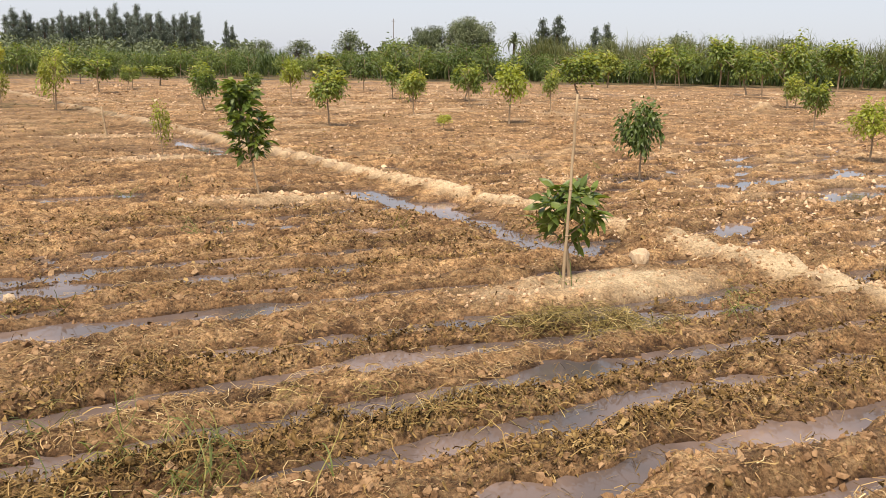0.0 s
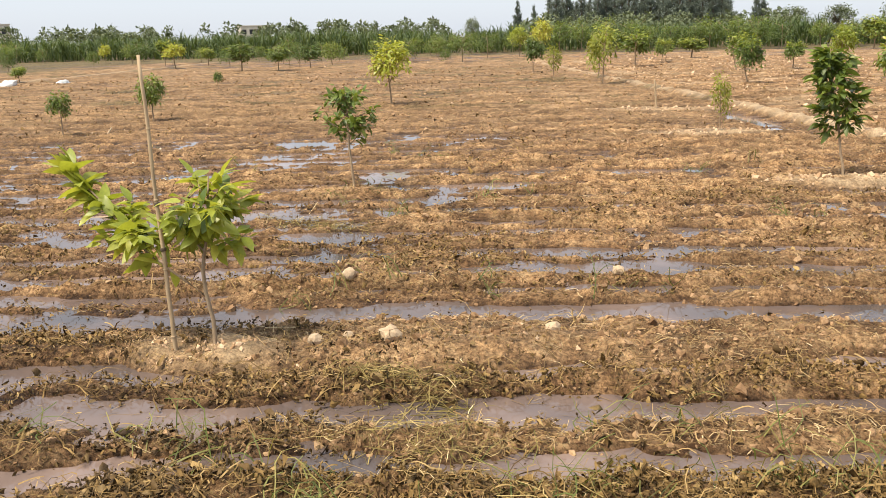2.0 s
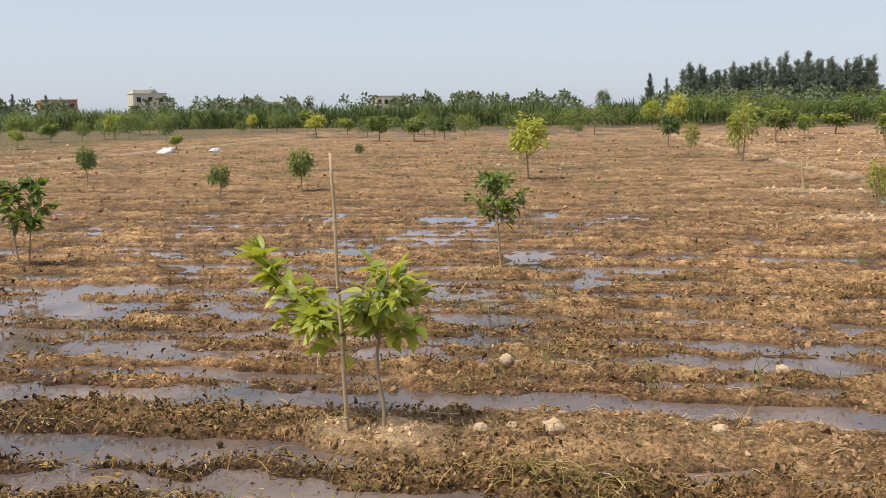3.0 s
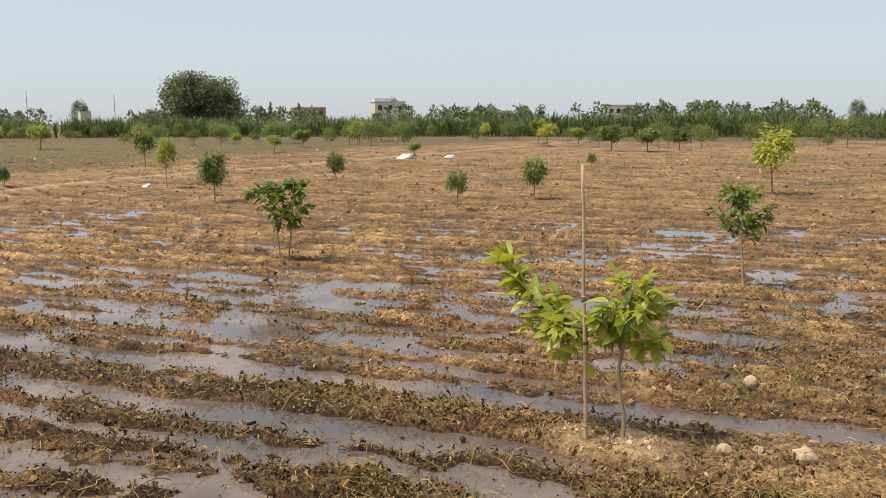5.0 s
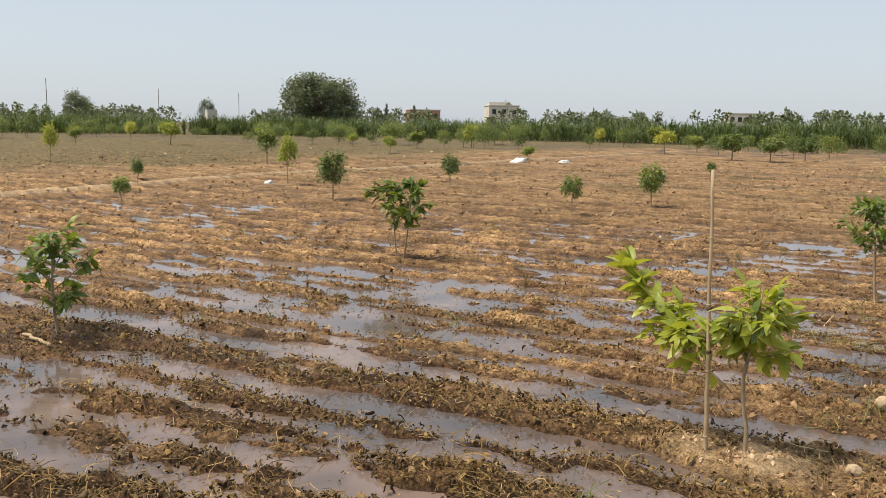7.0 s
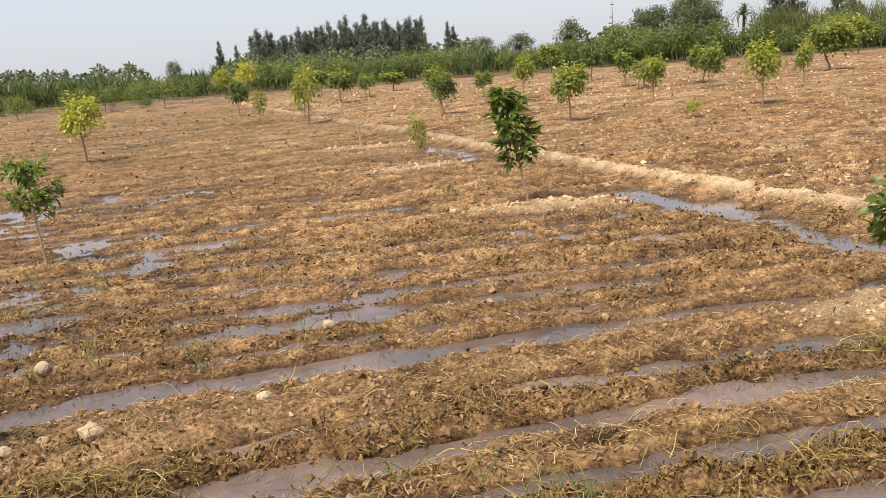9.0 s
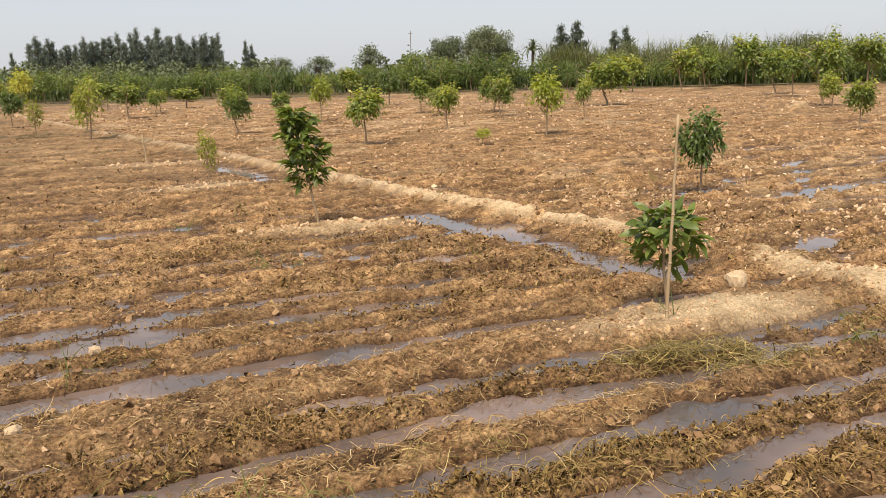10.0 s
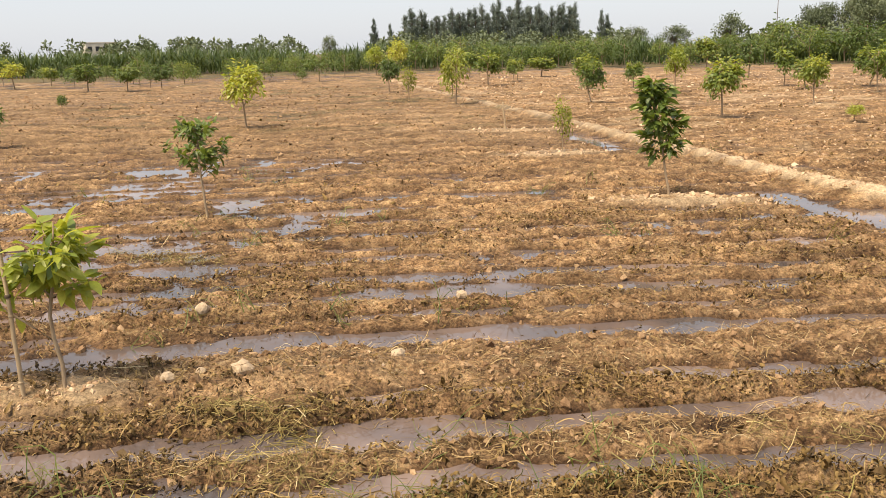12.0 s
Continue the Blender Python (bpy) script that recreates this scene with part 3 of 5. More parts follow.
def stuff(name, label, category, mat, arrays, flat=True):
    vs, fs, base = [], [], 0
    for v, f in arrays:
        vs.append(v)
        fs.append(f + base)
        base += len(v)
    ob = new(name, mesh_from(name, np.concatenate(vs), np.concatenate(fs), [mat], flat))
    return tagged(ob, label, category, kind="stuff")


def strands(x, y, z, yaw, length, width, bend, arch, tilt, points=4):
    """Thin bent stalks and fibres, as the arrays of one mesh."""
    n, t = len(x), np.linspace(0, 1, points)[None, :]
    bow = 4 * t * (1 - t)
    along = (t - 0.5) * length[:, None] * (1 - 0.5 * np.abs(bend[:, None]) * bow)
    side = (bend[:, None] * bow + 0.35 * bend[:, None] * np.sin(2 * np.pi * t + 9 * yaw[:, None])) * length[:, None]
    up = (arch[:, None] * bow + tilt[:, None] * (t - 0.5)) * length[:, None]
    c, sn = np.cos(yaw)[:, None], np.sin(yaw)[:, None]
    mid = np.stack([x[:, None] + c * along - sn * side, y[:, None] + sn * along + c * side, z[:, None] + up], -1)
    across = np.stack([-sn, c, rng.uniform(-0.7, 0.7, (n, 1))], -1) * (0.5 * width[:, None] * (1.1 - 0.5 * t))[:, :, None]
    v = np.stack([mid + across, mid - across], 2).reshape(n * points * 2, 3)
    f = np.array([tri for k in range(points - 1) for tri in ((2 * k, 2 * k + 1, 2 * k + 3), (2 * k, 2 * k + 3, 2 * k + 2))])
    return v, (f[None] + (np.arange(n) * points * 2)[:, None, None]).reshape(-1, 3)


def straw(n, near, far, keep, grow, points=4, curl=0.28):
    x, y, r, h, dry, damp, weedy, litter = field_points(n, near, far)
    u, v, w = rows_of(x, y)
    tuft = fbm(u * 1.1, w * 2.6, 300, 3)
    ok = (h > 0.004) & (rng.random(n) < keep * (0.12 + 1.4 * smooth(0.42, 0.62, tuft)) * (1 - 0.8 * dry) * (1 - 0.7 * litter))
    x, y, r, h = x[ok], y[ok], r[ok], h[ok]
    n = len(x)
    length = np.minimum(rng.gamma(2.0, 0.024, n) + 0.02, 0.22) * (1 + grow * r)
    return strands(x, y, LEVEL + h + 0.004 + 0.018 * rng.random(n), rng.uniform(0, 2 * np.pi, n), length, 0.0026 * rng.uniform(0.5, 1.6, n) * (1 + grow * 1.6 * r),
                   rng.normal(0, curl, n), np.abs(rng.normal(0, 0.10, n)), rng.normal(0, 0.22, n), points)


def clods(n, near, far, grow, pale):
    x, y, r, h, dry, damp, weedy, litter = field_points(n, near, far)
    u, v, w = rows_of(x, y)
    clump = smooth(0.35, 0.6, fbm(x * 1.7, y * 1.7, 310, 3))
    past = smooth(0.2, 1.2, off_line(x, y, BUND)[1])                # the stony plot past the bund
    chance = (0.002 + 0.022 * smooth(9, 13, r) + 0.55 * past + 0.4 * dry) if pale else (0.25 + 0.75 * clump) * (1 - 0.9 * dry) * (1 - 0.6 * litter) * np.where(h < 0.0, 0.22, 1.0)
    ok = (h > -0.022) & (rng.random(n) < chance)
    h = np.maximum(h, -0.004)
    x, y, r, h = x[ok], y[ok], r[ok], h[ok]
    n = len(x)
    m = turns(rng.uniform(0, 6.3, n), rng.uniform(0, 6.3, n), rng.uniform(0, 6.3, n))
    size = np.minimum(0.0035 + rng.gamma(1.1, 0.0046, n), 0.022 if pale else 0.026) * (1 + grow * r)
    sc = size[:, None] * rng.uniform(0.7, 1.3, (n, 3))
    return mixed_shapes(PEBBLES if far < 13 else CRUMBS, m, sc, np.stack([x, y, LEVEL + h + size * 0.10], 1))


def husks(n, near, far, grow, rotted=False):
    x, y, r, h, dry, damp, weedy, litter = field_points(n, near, far, (20, 105) if rotted else (-48, 100))
    u, v, w = rows_of(x, y)
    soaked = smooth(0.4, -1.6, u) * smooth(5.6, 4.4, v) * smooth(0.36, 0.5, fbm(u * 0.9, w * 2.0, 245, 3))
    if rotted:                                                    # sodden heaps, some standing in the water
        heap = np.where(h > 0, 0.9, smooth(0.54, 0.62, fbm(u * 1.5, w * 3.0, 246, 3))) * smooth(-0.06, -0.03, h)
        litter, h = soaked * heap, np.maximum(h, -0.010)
    else:
        litter = litter * (1 - 0.9 * soaked) * np.where(h < 0.002, 0.28, 1.0)
        h = np.where(h > -0.03, np.maximum(h, -0.006), h)
    ok = (h > -0.012) & (rng.random(n) < 0.02 + 0.06 * smooth(6, 10, r) + 0.98 * litter * (0.35 + 0.65 * smooth(0.36, 0.5, fbm(x * 2.2, y * 2.2, 330, 3)))) & (dry < 0.3)
    x, y, r, h = x[ok], y[ok], r[ok], h[ok]
    n = len(x)
    m = turns(rng.uniform(0, 6.3, n), rng.normal(0, 0.55, n), rng.normal(0, 0.75, n))
    size = (0.010 + rng.gamma(2.0, 0.0055, n)) * (1 + grow * r)
    sc = np.stack([size, size * rng.uniform(0.28, 0.62, n), size * rng.uniform(0.6, 1.6, n)], 1)
    pile = 0.045 * smooth(0.42, 0.62, fbm(x * 6, y * 6, 335, 3))
    return mixed_shapes(CURLS, m, sc, np.stack([x, y, LEVEL + h + 0.004 + pile * rng.random(n)], 1))


def stems(n, near, far):
    x, y, r, h, dry, damp, weedy, litter = field_points(n, near, far)
    ok = (h > -0.006) & (dry < 0.3) & (rng.random(n) < 0.10 + 0.9 * litter)
    x, y, h = x[ok], y[ok], np.maximum(h[ok], 0.0)
    n = len(x)
    return strands(x, y, LEVEL + h + 0.006 + 0.04 * rng.random(n) ** 1.5, rng.uniform(0, 6.3, n), 0.03 + rng.gamma(2.0, 0.028, n), 0.0042 * rng.uniform(0.5, 1.5, n),
                   rng.normal(0, 0.38, n), np.abs(rng.normal(0, 0.16, n)), rng.normal(0, 0.25, n), 5)


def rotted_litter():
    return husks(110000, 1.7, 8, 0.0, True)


def sprigs(n, near, far):
    """Green grass tufts: several blades from one root."""
    x, y, r, h, dry, damp, weedy, litter = field_points(n, near, far)
    u, v, w = rows_of(x, y)
    ok = (h > -0.01) & (h < 0.09) & (rng.random(n) < smooth(0.55, 0.72, fbm(x * 0.9, y * 0.9, 320, 3)))
    x, y, h, r = (np.repeat(a[ok], 8) for a in (x, y, h, r))
    n = len(x)
    length = rng.uniform(0.06, 0.22, n)
    rise = rng.uniform(0.05, 1.1, n)
    return strands(x + rng.normal(0, 0.03, n), y + rng.normal(0, 0.03, n), LEVEL + h + 0.5 * rise * length, rng.uniform(0, 6.3, n), length, 0.0042 * rng.uniform(0.6, 1.4, n) * (1 + 0.04 * r),
                   rng.normal(0, 0.2, n), rng.uniform(0.0, 0.35, n), rise, 5)


stuff("straw_litter", "dry yellow-brown straw strewn over the ridges", "straw", STRAW, [straw(90000, 1.7, 9, 0.62, 0.0), straw(90000, 7.5, 40, 0.8, 0.030, 2)])
stuff("soil_clods", "crumbled red-brown clay clods on the ridges", "soil clods", CLOD, [clods(48000, 1.7, 8, 0.02, False), clods(80000, 6.5, 45, 0.06, False)])


def lumps(x, y, ra, rb, turn, n, size0, size1):
    """Pale lumps lying round a heap."""
    a, q = rng.uniform(0, 6.28, n), rng.random(n) ** 0.6
    c, s = math.cos(turn), math.sin(turn)
    da, db = ra * q * np.cos(a), rb * q * np.sin(a)
    px, py = x + da * c - db * s, y + da * s + db * c
    size = 0.62 * rng.uniform(size0, size1, n) * rng.random(n) ** 0.7
    return mixed_shapes(PEBBLES, turns(rng.uniform(0, 6.3, n), rng.uniform(0, 6.3, n), rng.uniform(0, 6.3, n)), size[:, None] * rng.uniform(0.7, 1.25, (n, 3)),
                        np.stack([px, py, LEVEL + surface(px, py)[0] + 0.15 * size], 1))


stuff("pale_clods", "pale dry soil lumps on banks and heaps", "soil clods", TANCLOD, [
    lumps(-1.75, 9.9, 1.1, 0.35, 0.35, 150, 0.02, 0.07), lumps(-6.5, 17.0, 1.7, 0.4, 0.4, 110, 0.03, 0.08), lumps(-4.4, 13.7, 1.2, 0.4, 0.5, 110, 0.03, 0.08), lumps(0.7, 6.0, 0.7, 0.25, 0.35, 90, 0.01, 0.04),
    lumps(-3.6, 3.25, 0.3, 0.16, 0.5, 70, 0.01, 0.03), lumps(4.2, 10.2, 1.2, 0.4, 0.4, 60, 0.03, 0.08), lumps(5.6, 11.5, 1.4, 0.5, 0.4, 70, 0.03, 0.09), lumps(7.2, 10.2, 0.8, 0.5, 0.4, 40, 0.03, 0.08),
    lumps(1.5, 6.3, 0.7, 0.35, 0.35, 160, 0.006, 0.025), *[lumps(2.9 - 0.75 * i, 6.6 + 1.12 * i, 0.8, 0.22, 2.15, 110, 0.01, 0.04) for i in range(12)],
    clods(40000, 3, 12, 0.03, True), clods(60000, 8, 55, 0.075, True)])
stuff("leaf_litter", "dark wet withered leaves heaped along the ridges", "leaf litter", HUSK, [husks(230000, 1.7, 9, 0.0), husks(80000, 7, 40, 0.035), stems(46000, 1.7, 9)], False)
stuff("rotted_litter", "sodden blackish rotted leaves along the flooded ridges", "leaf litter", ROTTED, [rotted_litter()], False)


def straw_pile(x, y, ra, rb, n, tall):
    """A loose heap of pulled grass and straw."""
    a, q = rng.uniform(0, 6.28, n), np.sqrt(rng.random(n))
    px, py = x + ra * q * np.cos(a), y + rb * q * np.sin(a)
    h = surface(px, py)[0]
    return strands(px, py, LEVEL + h + 0.004 + tall * rng.random(n) * (1 - q * q), rng.uniform(0, 6.3, n), rng.uniform(0.06, 0.24, n), 0.0032 * rng.uniform(0.6, 1.5, n),
                   rng.normal(0, 0.25, n), np.abs(rng.normal(0, 0.12, n)), rng.normal(0, 0.25, n), 5)


stuff("pulled_grass", "loose heaps of pulled grass drying on the ridges", "dry grass", HAY, [straw_pile(1.05, 5.45, 0.62, 0.30, 1900, 0.09), straw_pile(-2.5, 3.45, 0.4, 0.2, 420, 0.04), straw_pile(-2.0, 3.05, 0.7, 0.25, 380, 0.03),
                                                                                              straw_pile(0.2, 4.1, 0.7, 0.25, 420, 0.03), straw_pile(-5.4, 5.9, 0.7, 0.2, 600, 0.03)])
def floaters(n, near, far, shape, size0, size1, slim):
    """Scraps that drift on the water."""
    x, y, r, h, dry, damp, weedy, litter = field_points(n, near, far)
    ok = (h < -0.004) & (rng.random(n) < 0.2 + 0.8 * smooth(0.45, 0.62, fbm(x * 1.6, y * 1.6, 350, 3)))
    x, y = x[ok], y[ok]
    n = len(x)
    size = rng.uniform(size0, size1, n)
    sc = np.stack([size, np.minimum(size * slim, 0.02), size * 0.4], 1)
    return strewn(*shape, turns(rng.uniform(0, 6.3, n), rng.normal(0, 0.06, n), rng.normal(0, 0.08, n)), sc, np.stack([x, y, np.full(n, LEVEL + 0.003)], 1))


stuff("floating_scraps", "bits of straw and leaf drifting on the water", "straw", HUSK, [floaters(12000, 1.7, 10, (STRAW_V, STRAW_F), 0.015, 0.10, 0.03), floaters(6000, 1.7, 12, CURLS[1], 0.006, 0.03, 0.8)])
stuff("grass_tufts", "thin green grass sprouting at the water's edge", "grass", GRASS, [sprigs(1600, 1.8, 14)])

# ---- plants ----


PLAIN_V = [(0, 0, 0), (0.5, 0.36, 0.04), (0.45, 0, 0.10), (0.5, -0.36, 0.04), (1, 0, -0.12)]
PLAIN_F = [(0, 2, 1), (0, 3, 2), (1, 2, 4), (2, 3, 4)]
SCRAP_V, SCRAP_F = [(0, 0, 0), (0.5, 0.36, 0.06), (0.5, -0.36, 0.06), (1, 0, -0.1)], [(0, 2, 1), (1, 2, 3)]


def part(name, me, parent, label=""):
    ob = new(name, me)
    ob.parent = parent
    return tagged(ob, label)


def tube(path, radii, sides=7):
    """A tapered round stem along a path, as arrays."""
    path = [Vector(p) for p in path]
    vs, fs = [], []
    for i, (p, r) in enumerate(zip(path, radii)):
        d = (path[min(i + 1, len(path) - 1)] - path[max(i - 1, 0)]).normalized()
        a = d.orthogonal().normalized() if abs(d.z) < 0.9 else d.cross(Vector((1, 0, 0))).normalized()
        b = d.cross(a)
        for s in range(sides):
            t = 2 * math.pi * s / sides
            vs.append(p + (math.cos(t) * a + math.sin(t) * b) * float(r))
        if i:
            k = (i - 1) * sides
            for s in range(sides):
                s2 = (s + 1) % sides
                fs.append((k + s, k + s2, k + sides + s2, k + sides + s))
    vs.append(path[-1])
    k, tip = (len(path) - 1) * sides, len(vs) - 1
    for s in range(sides):
        fs.append((k + s, k + (s + 1) % sides, tip, tip))
    return np.array([tuple(v) for v in vs]), [f if f[2] != f[3] else f[:3] for f in fs]


def tubes_mesh(name, tubes, mat):
    vs, fs, base = [], [], 0
    for v, f in tubes:
        vs += [tuple(p) for p in v]
        fs += [tuple(i + base for i in g) for g in f]
        base += len(v)
    me = bpy.data.meshes.new(name)
    me.from_pydata(vs, [], fs)
    me.polygons.foreach_set("use_smooth", [True] * len(me.polygons))
    me.materials.append(mat)
    return me


def curved(a, b, n, sway, r):
    """A path from a to b that sways a little."""
    a, b = Vector(a), Vector(b)
    off = Vector((r.uniform(-1, 1), r.uniform(-1, 1), 0)) * sway
    return [a.lerp(b, i / n) + off * math.sin(math.pi * i / n) + Vector((r.uniform(-1, 1), r.uniform(-1, 1), 0)) * sway * 0.18 for i in range(n + 1)]


def leaves_on(paths, count, length, r, droop=0.35, width=0.42, start=0.25, wide=0.0):
    """Leaves set along twigs: rotation matrices, sizes and places."""
    yaw, pitch, roll, places = [], [], [], []
    for _ in range(count):
        p = paths[int(r.integers(len(paths)))]
        t = start + (1 - start) * r.random() ** 0.8
        f = t * (len(p) - 1)
        i = min(int(f), len(p) - 2)
        q = p[i].lerp(p[i + 1], f - i)
        places.append((q.x + r.normal(0, wide), q.y + r.normal(0, wide), q.z + r.normal(0, wide)))
        d = p[i + 1] - p[i]
        yaw.append(math.atan2(d.y, d.x) + r.normal(0, 1.1))
        pitch.append(droop + r.normal(-0.35 * (t > 0.75), 0.45))
        roll.append(r.normal(0, 0.5))
    size = length * r.uniform(0.6, 1.2, count)
    return turns(np.array(yaw), np.array(pitch), np.array(roll)), np.stack([size, size * width * 1.25, size * r.uniform(0.6, 1.8, count)], 1), np.array(places)


def young_tree(seed, height, crown, bare, leaf_mat, count, leaf, limbs=8, stems=1, name="young_tree", shape=None):
    """An orchard sapling: bare trunk, limbs and a leafy crown."""
    r = np.random.default_rng(seed)
    root = new(name)
    twigs, wood = [], []
    for s in range(stems):
        lean = r.normal(0, 0.05 + 0.06 * (stems > 1), 2) * height
        foot = (0.05 * s * r.choice([-1, 1]), 0.04 * s, -0.05)
        top = (lean[0] + foot[0], lean[1] + foot[1], height * 0.86)
        stem = curved(foot, top, 7, 0.03 * height, r)
        wood.append(tube(stem, np.linspace(0.016, 0.006, 8) * (0.6 + 0.5 * height), 6))
        for k in range(limbs // stems):
            t = bare + (0.95 - bare) * (k + r.random() * 0.8) / (limbs // stems)
            i = min(int(t * 7), 6)
            a = stem[i].lerp(stem[i + 1], t * 7 - i)
            ang = 2.4 * k + r.random()
            reach = crown * 0.5 * (0.55 + 0.6 * math.sin(math.pi * min(1, 0.25 + 0.75 * (t - bare) / (1 - bare)))) * r.uniform(0.7, 1.15)
            b = a + Vector((math.cos(ang) * reach, math.sin(ang) * reach, reach * r.uniform(0.25, 1.0)))
            b.z = min(b.z, height * r.uniform(0.9, 1.0))
            limb = curved(a, b, 2, 0.03, r)
            twigs.append(limb)
            wood.append(tube(limb, np.linspace(0.007, 0.003, 3) * (0.6 + 0.5 * height), 3))
        twigs.append(stem[5:])
    part("trunk", tubes_mesh("trunk", wood, BARK), root)
    # leaves in tufts that fill an uneven oval crown
    mid, half = height * (bare + 1) / 2, height * (1 - bare) / 2
    tufts = r.normal(0, 1, (26, 3))
    tufts *= (r.uniform(0.45, 1.0, 26) / np.linalg.norm(tufts, axis=1))[:, None]
    pick = r.integers(0, 26, count)
    q = tufts[pick] * 0.86 + r.normal(0, 0.20, (count, 3))
    taper = 1.0 - 0.22 * q[:, 2]
    pl = np.stack([q[:, 0] * crown / 2 * taper, q[:, 1] * crown / 2 * taper, mid + q[:, 2] * half], 1)
    yaw = np.arctan2(q[:, 1], q[:, 0]) + r.normal(0, 0.8, count)
    m = turns(yaw, 0.45 - 0.7 * np.clip(q[:, 2], -0.3, 1) + r.normal(0, 0.4, count), r.normal(0, 0.5, count))
    size = leaf * r.uniform(0.6, 1.25, count)
    sc = np.stack([size, size * 0.6, size * r.uniform(0.6, 1.8, count)], 1)
    young = (q[:, 2] > 0.25) & (r.random(count) < 0.45)
    v, f = strewn(*(shape or (PLAIN_V, PLAIN_F)), m, sc, pl)
    me = mesh_from("crown", v, f, [leaf_mat, LEAF_YOUNG if leaf_mat in (LEAF_YOUNG, LEAF_MID, LEAF_YELLOW) else LEAF_MID])
    me.polygons.foreach_set("material_index", np.repeat(young.astype(np.int32), len(f) // count))
    part("crown", me, root)
    return root


def copy_at(root, at):
    """A copy of a thing that stands already, at the pose and scale given."""
    return copy_thing(root, at @ Matrix.Diagonal((*(1 / v for v in root.scale), 1)))


def set_down(root, x, y, turn=0.0, wide=1.0, tall=1.0):
    root.matrix_basis = pose(x, y, height_at(x, y), 0, 0, turn) @ Matrix.Diagonal((wide, wide, tall, 1))
    return root


TWOFOLD = (SCRAP_V, SCRAP_F)
KINDS = [young_tree(11, 1.0, 0.55, 0.36, LEAF_MID, 1150, 0.088, shape=TWOFOLD), young_tree(12, 1.0, 0.6, 0.40, LEAF_DARK, 1150, 0.088, shape=TWOFOLD),
         young_tree(13, 1.0, 0.6, 0.32, LEAF_MID, 1200, 0.088, 12, shape=TWOFOLD), young_tree(14, 1.0, 0.65, 0.38, LEAF_YOUNG, 1000, 0.088, 12, shape=TWOFOLD),
         young_tree(15, 1.0, 0.5, 0.42, LEAF_DARK, 760, 0.09, 9, shape=TWOFOLD), young_tree(16, 1.0, 0.62, 0.3, LEAF_YELLOW, 560, 0.09, 10, shape=TWOFOLD)]
LABELS = ["green leafy young orchard tree on a thin trunk", "dark green young orchard tree on a bare thin trunk", "bushy green young orchard tree in the ploughed field",
          "yellow-green young orchard tree on a thin trunk", "small dark green orchard sapling with a sparse crown", "yellowing orchard sapling with sparse leaves"]
# kind, x, y, height, crown width, plot by plot
STONY_PLOT = [(1, 2.63, 12.03, 1.19, 0.64), (0, -2.8, 20.6, 1.36, 1.04), (3, 1.4, 22.67, 1.55, 0.97), (0, -1.18, 25.81, 1.27, 0.92), (2, 0.45, 32.07, 1.58, 1.06), (0, 8.79, 22.17, 1.27, 0.84),
    (3, 7.02, 15.15, 0.99, 0.76), (3, -5.79, 31.32, 1.53, 0.84), (2, -7.11, 25.49, 1.3, 0.88), (0, -16.52, 44.85, 1.21, 0.91), (0, 2.93, 28.04, 1.34, 0.67), (2, 11.91, 32.23, 1.28, 0.91),
    (3, -31.8, 56.92, 2.13, 1.59), (3, -26.2, 49.75, 2.3, 1.47), (2, -16.03, 42.8, 1.16, 0.71), (2, -9.66, 33.37, 1.38, 1.02), (0, -8.17, 35.37, 1.04, 0.94), (2, -1.8, 34.38, 1.24, 1.12),
    (2, 0.2, 36.31, 1.43, 1.24), (3, -0.16, 20.13, 0.35, 0.41)]
WET_PLOT = [(5, -10.94, 24.46, 1.62, 0.96), (5, -13.66, 26.74, 1.08, 0.63), (1, -18.32, 6.14, 1.14, 0.68), (3, -22.83, 6.44, 1.26, 0.56), (1, -21.05, 10.27, 0.91, 0.5), (4, -13.77, 9.15, 0.74, 0.48),
    (1, -14.7, 11.7, 0.98, 0.56), (3, -12.25, 16.17, 1.37, 1.04), (4, -21.49, 19.51, 0.59, 0.4), (0, -33.39, 8.58, 1.41, 0.95), (4, -25.66, 3.03, 0.56, 0.45), (4, -19.2, 1.99, 0.63, 0.5),
    (4, -22.99, 2.74, 0.69, 0.33), (3, -34.99, 1.18, 1.4, 0.58), (5, -12.59, 27.85, 1.72, 0.91), (5, -4.26, 13.64, 0.82, 0.34)]
WEEDY_PLOT = [(1, -33.87, 32.18, 1.44, 1.57), (1, -32.9, 33.77, 1.28, 1.31), (1, -33.29, 36.62, 1.32, 1.26), (3, -58.19, 8.76, 1.45, 1.59), (3, -43.14, 17.56, 0.93, 0.85), (0, -51.01, 22.65, 1.22, 1.24),
    (3, -53.84, 27.96, 1.46, 1.25), (0, -35.55, 21.41, 0.7, 0.8), (3, -43.97, 36.38, 1.38, 1.52), (0, -45.48, 40.23, 1.26, 1.19), (3, -60.47, 43.31, 1.44, 1.05), (0, -64.28, 48.71, 1.2, 1.08),
    (3, -56.78, 20.48, 0.91, 0.8), (0, -61.08, 3.43, 1.11, 1.0), (3, -68.55, 7.57, 1.44, 0.9), (0, -49.11, 39.76, 1.7, 1.28)]
